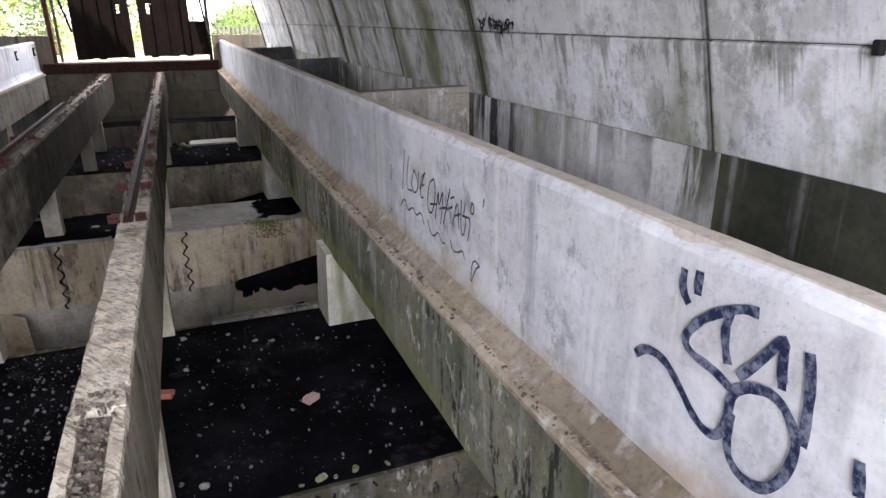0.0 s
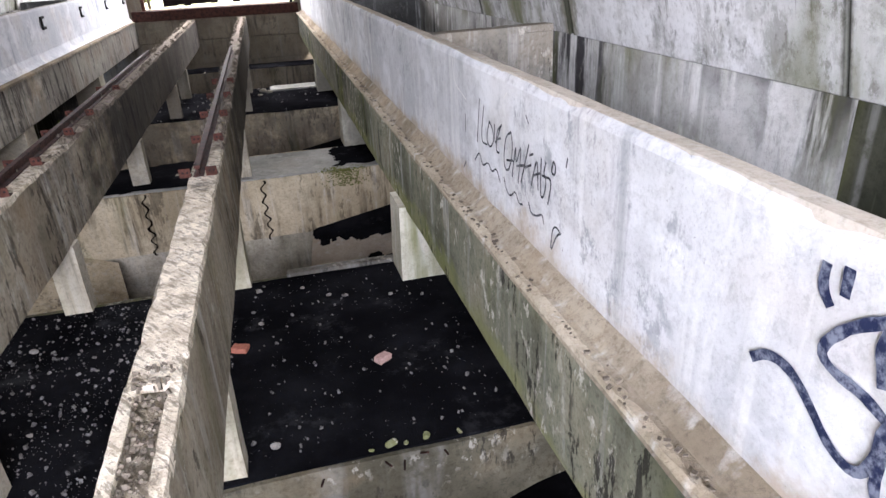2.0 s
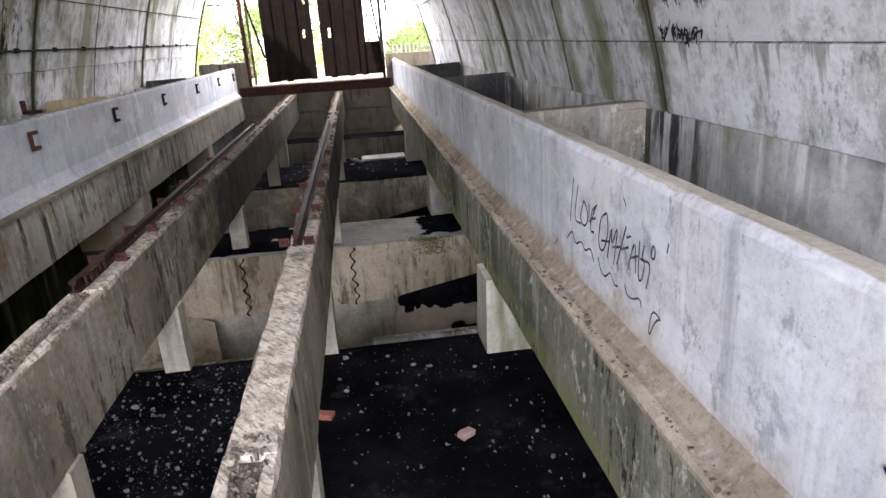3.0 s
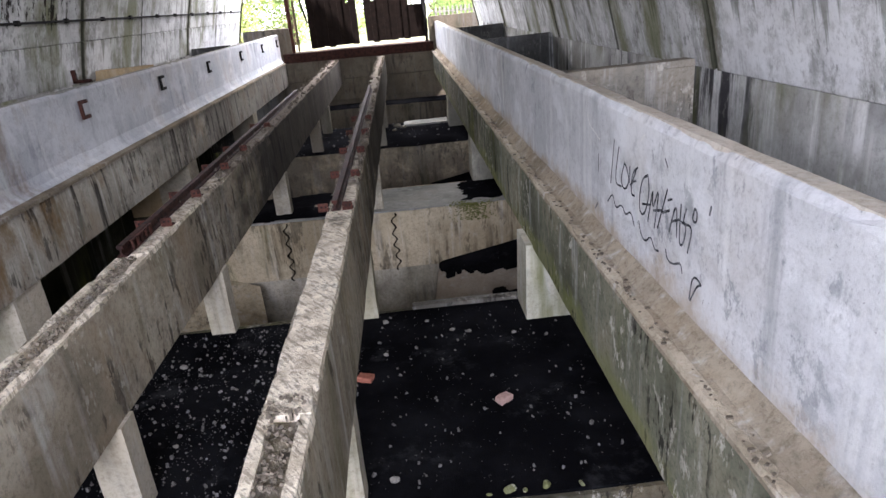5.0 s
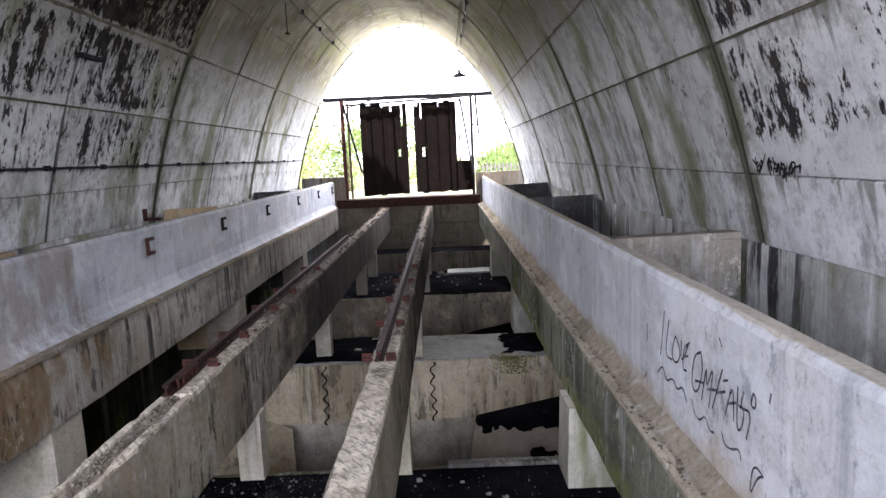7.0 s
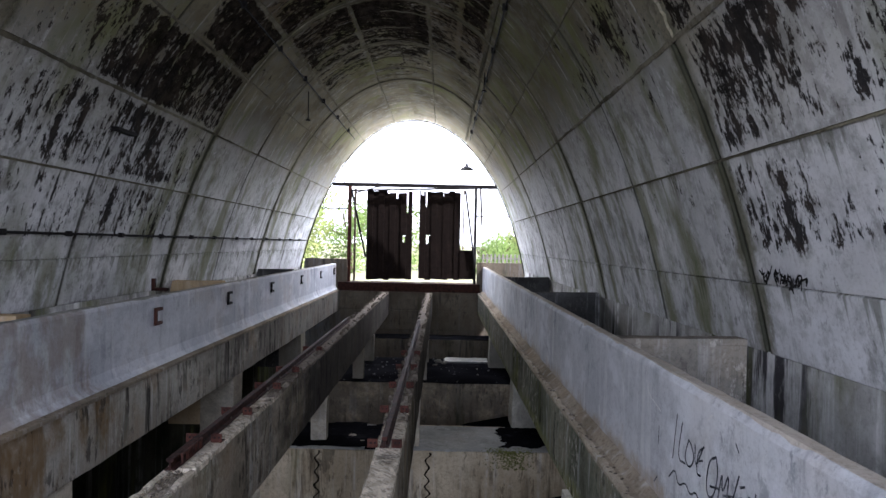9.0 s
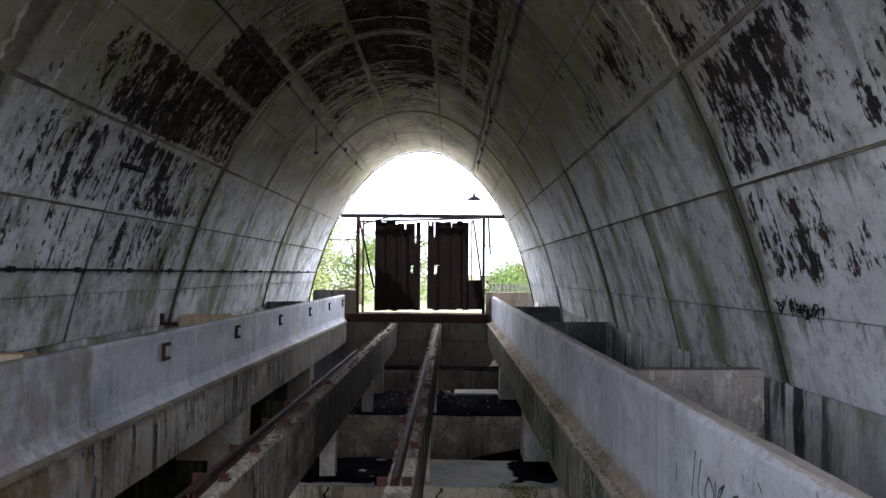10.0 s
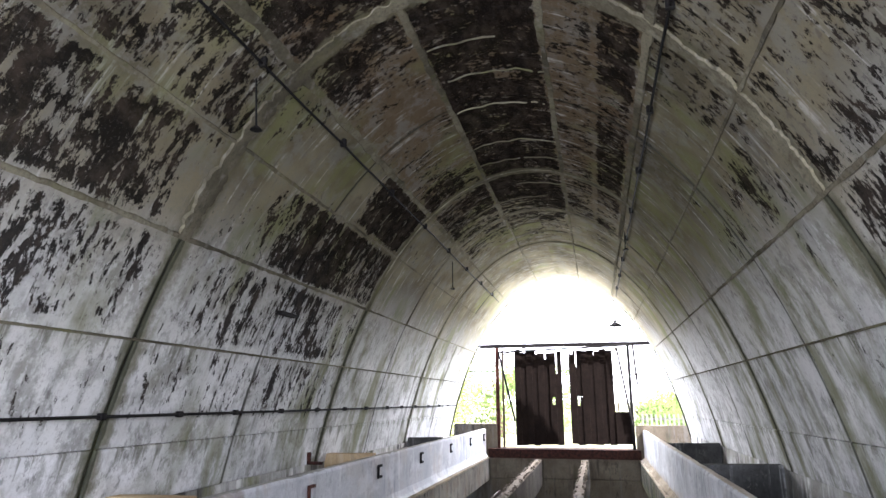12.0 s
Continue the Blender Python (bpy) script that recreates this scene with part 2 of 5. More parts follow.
def vault(name):
    """The vault's concrete: pale and limewashed low down, olive-buff under the crown, with drip marks and flaked black crust."""
    k = Nodes(name)
    x, y, z = k.split(k.pos)
    uv = k.t.nodes.new("ShaderNodeUVMap")
    uv.uv_map = "arc"
    u = k.split(uv.outputs[0])
    run, high = u[1], k.math('SUBTRACT', 6.3, k.math('ABSOLUTE', u[1]))
    side = k.math('MULTIPLY', k.math('SIGN', run), 40.0)
    flat = k.join(y, run, side)
    drip = k.join(k.math('MULTIPLY', y, 7.0), k.math('MULTIPLY', run, 0.6), side)
    big, mid, fine = k.noise(flat, 0.7, 6), k.noise(flat, 4.0, 9, 0.72), k.noise(flat, 40.0, 6, 0.75)
    run1, run2 = k.noise(drip, 1.0, 7, 0.65), k.noise(k.scaled(drip, (2.2, 1.2, 1.0)), 1.0, 5, 0.6)
    lift = k.math('ADD', high, k.math('MULTIPLY', big, 2.4))
    info = k.t.nodes.new("ShaderNodeObjectInfo")
    low = k.mix(k.step(big, 0.35, 0.65), (0.47, 0.47, 0.475), (0.73, 0.73, 0.735))
    low = k.mix(k.math('MULTIPLY', info.outputs["Random"], 0.3), low, (0.34, 0.34, 0.33))
    top = k.mix(k.step(big, 0.35, 0.65), (0.08, 0.07, 0.047), (0.185, 0.163, 0.112))
    # the crown bays between the two cables are scorched brown
    brown = k.math('MULTIPLY', k.step(k.math('ABSOLUTE', run), 2.35, 2.1), k.step(y, 12.5, 9.0))
    top = k.mix(k.math('MULTIPLY', brown, 0.75), top, (0.085, 0.056, 0.033))
    col = k.mix(k.step(lift, 2.2, 4.2), low, top)
    col = k.mix(k.math('MULTIPLY', k.step(mid, 0.47, 0.62), 0.4), col, (0.15, 0.145, 0.125))
    col = k.mix(k.math('MULTIPLY', k.step(fine, 0.5, 0.72), 0.35), col, (0.10, 0.098, 0.09))
    col = k.mix(k.math('MULTIPLY', k.math('MULTIPLY', k.step(run2, 0.55, 0.66), k.step(mid, 0.4, 0.58)), 0.32), col, (0.72, 0.72, 0.72))
    col = k.mix(k.math('MULTIPLY', k.math('MULTIPLY', k.step(run1, 0.5, 0.62), k.step(k.noise(flat, 0.8, 4), 0.48, 0.62)), 0.5), col, (0.085, 0.08, 0.07))
    # blotched grime in two sizes, and limewash left standing in flakes
    blot = k.noise(k.join(k.math('MULTIPLY', y, 2.2), k.math('MULTIPLY', run, 1.7), side), 1.0, 11, 0.78)
    col = k.mix(k.math('MULTIPLY', k.step(blot, 0.5, 0.58), 0.5), col, (0.17, 0.165, 0.15))
    rub = k.noise(k.join(k.math('MULTIPLY', y, 13.0), k.math('MULTIPLY', run, 8.0), side), 1.0, 8, 0.75)
    col = k.mix(k.math('MULTIPLY', k.math('MULTIPLY', k.step(rub, 0.53, 0.6), k.step(k.noise(flat, 1.3, 5, 0.6), 0.47, 0.58)), 0.5), col, (0.07, 0.067, 0.062))
    col = k.mix(k.math('MULTIPLY', k.math('MULTIPLY', k.step(rub, 0.46, 0.41), k.step(blot, 0.47, 0.55)), k.math('MULTIPLY', k.step(lift, 4.0, 2.6), 0.55)), col, (0.66, 0.66, 0.67))
    # grey-green runs, heaviest on the damp bays of the east side
    damp = k.math('MULTIPLY', k.math('MULTIPLY', k.step(run, 2.0, 4.0), k.step(y, 7.0, 7.7)), k.step(y, 14.5, 10.5))
    wet = k.math('ADD', k.noise(flat, 0.5, 3), k.math('MULTIPLY', damp, 0.12))
    col = k.mix(k.math('MULTIPLY', k.math('MULTIPLY', k.step(k.noise(k.scaled(drip, (0.3, 1.0, 1.0)), 1.0, 6), 0.44, 0.62), k.step(wet, 0.45, 0.59)), 0.75), col, (0.13, 0.135, 0.06))
    # tide marks and grime along the ring joints; every second joint is an open one
    ring = k.math('MINIMUM', u[0], k.math('SUBTRACT', 1.0, u[0]))
    main = k.math('PINGPONG', k.math('SUBTRACT', y, 5.55), 2.25)
    tide = k.step(k.math('SUBTRACT', k.math('MULTIPLY', mid, 0.36), main), 0.0, 0.13)
    col = k.mix(k.math('MULTIPLY', tide, 0.8), col, (0.115, 0.11, 0.07))
    gash = k.step(k.math('SUBTRACT', k.math('ADD', 0.02, k.math('MULTIPLY', mid, 0.075)), main), 0.0, 0.02)
    col = k.mix(k.math('MULTIPLY', gash, 0.85), col, (0.04, 0.042, 0.028))
    grime = k.step(k.math('SUBTRACT', k.math('ADD', 0.004, k.math('MULTIPLY', mid, 0.024)), ring), 0.0, 0.012)
    col = k.mix(k.math('MULTIPLY', grime, 0.8), col, (0.035, 0.036, 0.028))
    ang = k.math('MULTIPLY', run, 1.0 / 0.09076)
    # black-green drips that hang from the lengthwise joints
    reach = k.math('SUBTRACT', k.math('MULTIPLY', k.noise(k.join(k.math('MULTIPLY', y, 5.0), 0.0, side), 1.0, 6, 0.7), 22.0), 10.6)
    for joint in (53.9, 62.4):
        fall = k.math('SUBTRACT', k.math('ABSOLUTE', ang), joint)
        hang = k.math('MULTIPLY', k.step(k.math('SUBTRACT', reach, fall), 0.0, 1.4), k.step(fall, -0.05, 0.1))
        col = k.mix(k.math('MULTIPLY', hang, 0.62), col, (0.085, 0.087, 0.055))
    # black flaked crust
    thick = None
    for a0, a1, stops in CRUST:
        ramp = k.t.nodes.new("ShaderNodeValToRGB")
        el = ramp.color_ramp.elements
        el[0].position, el[1].position = stops[0][0] / 20.0, stops[-1][0] / 20.0
        for yy, v in stops[1:-1]:
            el.new(yy / 20.0)
        for e, (yy, v) in zip(el, stops):
            e.color = (v * 2, v * 2, v * 2, 1.0)
        k.put(k.math('MULTIPLY', k.math('ADD', y, k.math('MULTIPLY', k.math('SUBTRACT', big, 0.5), 0.9)), 0.05), ramp.inputs[0])
        inside = k.math('SUBTRACT', (a1 - a0) / 2, k.math('ABSOLUTE', k.math('SUBTRACT', ang, (a0 + a1) / 2)))
        row = k.math('MULTIPLY', ramp.outputs[0], k.step(k.math('ADD', inside, k.math('MULTIPLY', k.math('SUBTRACT', mid, 0.5), 1.6)), -0.2, 1.1))
        thick = row if thick is None else k.math('ADD', thick, row)
    smear = k.noise(k.join(k.math('MULTIPLY', y, 6.5), k.math('MULTIPLY', run, 1.5), side), 1.0, 9, 0.72)
    chips = k.noise(k.join(k.math('MULTIPLY', y, 17.0), k.math('MULTIPLY', run, 8.5), side), 1.0, 8, 0.75)
    patch = k.noise(flat, 0.9, 4, 0.55)
    mass = k.math('ADD', k.math('ADD', k.math('MULTIPLY', smear, 1.3), k.math('MULTIPLY', chips, 1.3)), k.math('MULTIPLY', patch, 0.7))
    mass = k.math('ADD', k.math('SUBTRACT', mass, 1.93), k.math('MULTIPLY', thick, 0.675))
    clear = k.step(k.math('SUBTRACT', main, k.math('MULTIPLY', mid, 0.14)), 0.0, 0.06)
    sf = k.math('MULTIPLY', k.math('MULTIPLY', k.step(mass, -0.02, 0.045), clear), k.step(thick, 0.0, 0.08))
    crust = k.mix(k.step(mid, 0.42, 0.64), (0.006, 0.005, 0.005), (0.032, 0.024, 0.019))
    crust = k.mix(k.math('MULTIPLY', k.step(fine, 0.55, 0.68), 0.5), crust, (0.085, 0.075, 0.065))
    col = k.mix(k.math('MULTIPLY', sf, 0.95), col, crust)
    hgt = k.math('ADD', k.math('ADD', k.math('MULTIPLY', mid, 0.8), k.math('MULTIPLY', fine, 0.5)), k.math('MULTIPLY', sf, -0.3))
    mat = k.done(col, 0.93, hgt, 0.5, 0.012)
    k.bsdf.inputs["Specular IOR Level"].default_value = 0.0
    return mat


M_VAULT = vault("vault_concrete")
M_JOINT = concrete("joint_concrete", (0.12, 0.12, 0.10), (0.05, 0.055, 0.045), streak=0.3, moss=0.6, lime=0.0)
M_LOW = concrete("lower_wall_concrete", (0.58, 0.575, 0.56), (0.24, 0.235, 0.21), stain=(0.035, 0.033, 0.036), streak=0.95, streak_width=4.5, lime=0.9, moss=0.7, grit=0.4, edge=(0.48, 0.57), flecks=0.15)
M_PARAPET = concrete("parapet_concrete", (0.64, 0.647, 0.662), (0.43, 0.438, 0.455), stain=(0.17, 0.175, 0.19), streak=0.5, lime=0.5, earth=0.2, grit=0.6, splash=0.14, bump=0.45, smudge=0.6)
M_PARAPET_W = concrete("west_parapet_concrete", (0.60, 0.61, 0.635), (0.38, 0.39, 0.42), stain=(0.14, 0.145, 0.16), streak=0.7, streak_width=4.0, lime=0.4, earth=0.3, grit=0.5, bump=0.5, rusty=0.5, smudge=0.4)
M_LEDGE = concrete("ledge_concrete", (0.42, 0.365, 0.285), (0.20, 0.165, 0.12), stain=(0.07, 0.055, 0.04), streak=0.3, lime=0.4, earth=0.4, bump=1.0, grit=0.9)
M_CHIP = concrete("chipped_lip_concrete", (0.60, 0.53, 0.42), (0.30, 0.25, 0.18), stain=(0.07, 0.055, 0.04), streak=0.2, lime=0.5, earth=0.3, bump=1.0, grit=0.9)
M_COPE = concrete("coping_concrete", (0.58, 0.53, 0.46), (0.38, 0.34, 0.28), streak=0.2, lime=0.3, earth=0.25, bump=0.8, grit=0.6)
M_BEAM = concrete("beam_concrete", (0.50, 0.445, 0.355), (0.23, 0.195, 0.145), stain=(0.03, 0.027, 0.024), streak=0.45, streak_width=4.5, lime=0.35, moss=0.25, earth=0.5, bump=1.0, grit=0.9, edge=(0.5, 0.62), dust_shade=(5.4, 9.0, 0.85), flecks=0.45)
M_GREEN = concrete("damp_beam_concrete", (0.27, 0.265, 0.20), (0.10, 0.105, 0.075), stain=(0.035, 0.036, 0.028), streak=0.4, streak_width=4.0, lime=0.5, moss=1.0, earth=0.2, bump=0.9, grit=0.85, edge=(0.48, 0.7), dust_shade=(7.0, 11.0, 0.6), flecks=0.75, fringe=-0.42)

M_BEAM_W = concrete("west_beam_concrete", (0.50, 0.475, 0.42), (0.26, 0.235, 0.19), stain=(0.022, 0.021, 0.02), streak=0.9, streak_width=9.0, lime=0.4, earth=0.6, bump=0.8, grit=0.6, edge=(0.5, 0.6), flecks=0.45, rusty=0.85, dust_shade=(8.0, 12.0, 0.6))
M_LEDGE_W = concrete("west_ledge_concrete", (0.30, 0.26, 0.205), (0.15, 0.125, 0.095), stain=(0.05, 0.045, 0.035), streak=0.2, lime=0.2, earth=0.4, bump=0.7, grit=0.8)
# mossy first cross wall, its colour also lowered to stand for pit shade
M_FRONT = concrete("mossy_shaded_front_concrete", (0.20, 0.185, 0.135), (0.075, 0.068, 0.047), stain=(0.03, 0.027, 0.02), streak=0.35, streak_width=2.0, lime=0.15, moss=0.5, earth=0.3, bump=0.9, grit=0.85, edge=(0.5, 0.68), flecks=0.5)
M_CRACK = plain("crack_shadow_dirt", (0.045, 0.034, 0.024), 0.95, 30.0, 0.6)


def scored(name):
    """Cream screed on the beam tops, scored across at a slant when it was wet."""
    k = Nodes(name)
    x, y, z = k.split(k.pos)
    a = k.math('ADD', k.math('MULTIPLY', x, 34.0), k.math('MULTIPLY', y, 27.0))
    b = k.math('SUBTRACT', k.math('MULTIPLY', x, 6.0), k.math('MULTIPLY', y, 8.0))
    score = k.noise(k.join(a, b), 1.0, 6, 0.7)
    mid, fine, big = k.noise(k.pos, 7.0, 9, 0.75), k.noise(k.pos, 60.0, 6, 0.75), k.noise(k.pos, 1.3, 4)
    col = k.mix(k.step(mid, 0.38, 0.62), (0.48, 0.41, 0.31), (0.84, 0.76, 0.62))
    col = k.mix(k.math('MULTIPLY', k.step(score, 0.51, 0.57), 0.7), col, (0.22, 0.18, 0.13))
    col = k.mix(k.math('MULTIPLY', k.step(fine, 0.54, 0.66), 0.6), col, (0.10, 0.09, 0.075))
    col = k.mix(k.math('MULTIPLY', k.step(k.noise(k.pos, 3.0, 8, 0.75), 0.56, 0.64), 0.7), col, (0.07, 0.062, 0.052))
    col = k.mix(k.math('MULTIPLY', k.step(big, 0.5, 0.7), 0.4), col, (0.36, 0.30, 0.21))
    # ragged dark mix past y 5.6 paints in the dimming down the tunnel
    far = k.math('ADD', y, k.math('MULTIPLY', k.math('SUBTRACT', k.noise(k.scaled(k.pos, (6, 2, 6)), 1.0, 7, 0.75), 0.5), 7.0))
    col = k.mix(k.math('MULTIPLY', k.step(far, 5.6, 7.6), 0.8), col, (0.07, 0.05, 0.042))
    return k.done(col, 0.95, k.math('ADD', k.math('ADD', score, mid), k.math('MULTIPLY', fine, 0.6)), 1.0, 0.012)


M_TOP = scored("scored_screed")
M_PIT = concrete("pit_wall_concrete", (0.70, 0.60, 0.43), (0.36, 0.29, 0.19), stain=(0.04, 0.03, 0.02), streak=0.8, lime=0.3, moss=0.6, earth=0.45, bump=0.9, grit=0.7, edge=(0.5, 0.66), dust_shade=(9.8, 13.5, 0.75), flecks=0.35)
M_POST = concrete("post_concrete", (0.70, 0.64, 0.52), (0.42, 0.37, 0.28), streak=0.6, lime=0.2, moss=0.4, earth=0.35, grit=0.8, dust_shade=(7.5, 12.0, 0.6))
M_CHUTE = concrete("chute_concrete", (0.58, 0.50, 0.41), (0.38, 0.32, 0.25), streak=0.2, lime=0.2, earth=0.3, grit=0.4)
M_PIER = concrete("pier_concrete", (0.70, 0.67, 0.56), (0.42, 0.40, 0.31), streak=0.5, lime=0.3, moss=0.8, earth=0.2, grit=0.7, dust_shade=(7.0, 11.0, 0.6))
M_FIN = concrete("fin_concrete", (0.40, 0.39, 0.36), (0.22, 0.22, 0.20), streak=0.6, lime=0.2, moss=0.2, earth=0.15, grit=0.5)
M_FIN_GREY = concrete("brown_fin_concrete", (0.24, 0.225, 0.195), (0.11, 0.103, 0.088), stain=(0.05, 0.047, 0.04), streak=0.7, lime=0.25, earth=0.2, grit=0.7, flecks=0.4)
M_FIN_DARK = concrete("dark_fin_concrete", (0.10, 0.10, 0.098), (0.035, 0.035, 0.034), streak=0.6, lime=0.25, grit=0.6, flecks=0.15)
M_FIN_TAN = concrete("buff_fin_concrete", (0.46, 0.36, 0.22), (0.30, 0.22, 0.13), streak=0.4, lime=0.1, earth=0.4, grit=0.6)
# moss-dark on the east recess; on the west foot it stands for shade
M_DAMP_SHADE = concrete("mossy_shaded_concrete", (0.07, 0.07, 0.05), (0.02, 0.022, 0.016), stain=(0.01, 0.01, 0.008), streak=0.9, streak_width=5.0, lime=0.15, moss=0.8)
M_COAL = coal("coal_dust")
M_RUST = rust("rusty_steel")
M_RED = rust("red_rust", (0.085, 0.034, 0.026), (0.032, 0.016, 0.013))
M_IRON = plain("black_iron", (0.016, 0.015, 0.015), 0.9, 40.0, 0.4, 0.0)
M_DOOR = plain("dark_door_boards", (0.012, 0.008, 0.0065), 0.9, 9.0, 0.5)


def ink(name, color, worn, amount):
    k = Nodes(name)
    n = k.noise(k.pos, 32.0, 8, 0.7)
    b = k.noise(k.pos, 7.0, 4)
    return k.done(k.mix(k.math('MULTIPLY', k.step(k.math('ADD', n, k.math('MULTIPLY', b, 0.4)), 0.62, 0.85), amount), color, worn), 0.75)


M_INK = ink("navy_spray_paint", (0.015, 0.02, 0.05), (0.22, 0.24, 0.3), 0.75)
M_MARK = ink("grey_marker", (0.03, 0.033, 0.04), (0.34, 0.34, 0.36), 0.5)
M_CHALK = plain("white_chalk", (0.78, 0.77, 0.74), 0.9, 90.0, 0.2)
M_STONE = plain("pale_rubble", (0.30, 0.28, 0.25), 0.9, 30.0, 0.5)
M_GRIT = plain("grey_grit", (0.22, 0.21, 0.20), 0.9, 30.0, 0.6)
M_CRUMB = plain("mortar_crumb", (0.19, 0.16, 0.125), 0.95, 30.0, 0.6)
M_BRICK = plain("red_brick", (0.42, 0.16, 0.11), 0.9, 60.0, 0.35)
M_BRICK2 = plain("pink_brick", (0.50, 0.33, 0.29), 0.9, 60.0, 0.3)
M_LEAF = plain("leaves", (0.20, 0.29, 0.08), 0.6, 1.5, 0.5)
M_LEAF2 = plain("yellow_leaves", (0.27, 0.32, 0.10), 0.6, 1.5, 0.5)
M_MOSS = plain("bright_moss", (0.17, 0.175, 0.055), 0.95, 40.0, 0.5)
M_BARK = plain("bark", (0.14, 0.10, 0.07), 0.9, 12.0, 0.5)
M_GRASS = plain("dry_grass_ground", (0.30, 0.30, 0.18), 0.95, 3.0, 0.4)
M_WOOD = plain("grey_brown_timber", (0.16, 0.12, 0.08), 0.9, 14.0, 0.5)
# unseen platform, kept dark so little light bounces up to the crown
M_PLAT = concrete("platform_concrete", (0.20, 0.19, 0.17), (0.12, 0.115, 0.10), streak=0.0, lime=0.1)

# ---- geometry helpers ----


def mesh_of(name, bm, material):
    me = bpy.data.meshes.new(name)
    bm.normal_update()
    bm.to_mesh(me)
    bm.free()
    me.materials.append(material)
    return me


def thing(name, bm, material, label="", category="", group="", kind=""):
    return tagged(new(name, mesh_of(name, bm, material)), label, category, group, kind)


def empty(name, at, label, category, group="", kind=""):
    ob = new(name)
    ob.location = at
    ob.empty_display_size = 0.1
    return tagged(ob, label, category, group, kind)


def part(name, bm, material, parent, label=""):
    """One mesh, given in the world's coordinates, under its thing or part."""
    ob = new(name, mesh_of(name, bm, material))
    base = Vector((0, 0, 0))
    up = parent
    while up is not None:
        base += up.location
        up = up.parent
    ob.data.transform(Matrix.Translation(-base))
    ob.parent = parent
    return tagged(ob, label)


def box(bm, x0, x1, y0, y1, z0, z1, bev=0.0, m=None):
    made = bmesh.ops.create_cube(bm, size=1.0)["verts"]
    for v in made:
        v.co = Vector((x0 + (v.co.x + 0.5) * (x1 - x0), y0 + (v.co.y + 0.5) * (y1 - y0), z0 + (v.co.z + 0.5) * (z1 - z0)))
    if bev:
        edges = {e for v in made for e in v.link_edges}
        made = bmesh.ops.bevel(bm, geom=list(edges), offset=bev, segments=1, affect='EDGES')["verts"]
    if m is not None:
        bmesh.ops.transform(bm, matrix=m, verts=list({v for v in made}))
    return bm


def solid(x0, x1, y0, y1, z0, z1, bev=0.01):
    return box(bmesh.new(), x0, x1, y0, y1, z0, z1, bev)


def tube(bm, a, b, r, n=8):
    a, b = Vector(a), Vector(b)
    way = b - a
    m = Matrix.Translation((a + b) / 2) @ way.to_track_quat('Z', 'Y').to_matrix().to_4x4()
    bmesh.ops.create_cone(bm, cap_ends=True, segments=n, radius1=r, radius2=r, depth=way.length, matrix=m)
    return bm


def worn_prism(profile, y0, y1, step=0.12, jitter=0.004, chips=(), seed=0, chip=0.03):
    """A profile of (x, z) corners drawn along y with an uneven surface; the corners named in chips are broken away in places."""
    bm = bmesh.new()
    pts = []
    n = len(profile)
    for i, (a, b) in enumerate(zip(profile, profile[1:] + profile[:1])):
        length = math.hypot(b[0] - a[0], b[1] - a[1])
        parts = max(1, round(length / 0.16))
        for j in range(parts):
            pts.append((a[0] + (b[0] - a[0]) * j / parts, a[1] + (b[1] - a[1]) * j / parts, i if j == 0 else -1))
    cx, cz = sum(p[0] for p in profile) / n, sum(p[1] for p in profile) / n
    rows = max(2, round((y1 - y0) / step))
    loops = []
    for r in range(rows + 1):
        y = y0 + (y1 - y0) * r / rows
        loop = []
        for px, pz, corner in pts:
            d = noise.noise_vector(Vector((px * 3, y * 2.3, pz * 3 + seed))) * jitter
            if corner in chips:
                f = noise.noise(Vector((px, y * 5.5, seed + corner * 7.0))) + 0.5 * noise.noise(Vector((px, y * 17.0, seed)))
                inward = Vector((cx - px, 0, cz - pz)).normalized()
                d = d + inward * (0.25 * chip + chip * max(0.0, f) * 1.8)
            loop.append(bm.verts.new((px + d.x, y, pz + d.z)))
        loops.append(loop)
    m = len(pts)
    for a, b in zip(loops, loops[1:]):
        for i in range(m):
            bm.faces.new((a[i], a[(i + 1) % m], b[(i + 1) % m], b[i]))
    bm.faces.new(loops[0][::-1])
    bm.faces.new(loops[-1])
    bmesh.ops.recalc_face_normals(bm, faces=bm.faces)
    return bm


def lump(size, seed, flat=0.6):
    bm = bmesh.new()
    bmesh.ops.create_icosphere(bm, subdivisions=2, radius=1.0)
    for v in bm.verts:
        k = 1 + 0.45 * noise.noise(v.co * 1.3 + Vector((seed, 0, 0)))
        v.co = Vector((v.co.x * k * size, v.co.y * k * size * 0.75, v.co.z * k * size * flat))
    return bm

# ---- the vault ----
XC, HALF, BASE, TOP = -0.57, 3.42, -2.0, 4.88
Y_NEAR, Y_FAR = -3.45, 19.05


def arch(angle, out=0.0):
    """The vault's cross-section: angle in degrees from the crown, to the right."""
    a = radians(angle)
    return XC + (HALF + out) * math.sin(a), BASE + (TOP - BASE + out) * math.cos(a)


ROWS_ARC = [0.0, 9.5, 24.6, 34.7, 44.7, 53.9, 62.4, 67.0]


def arc_length(angle):
    return 5.2 * radians(angle)


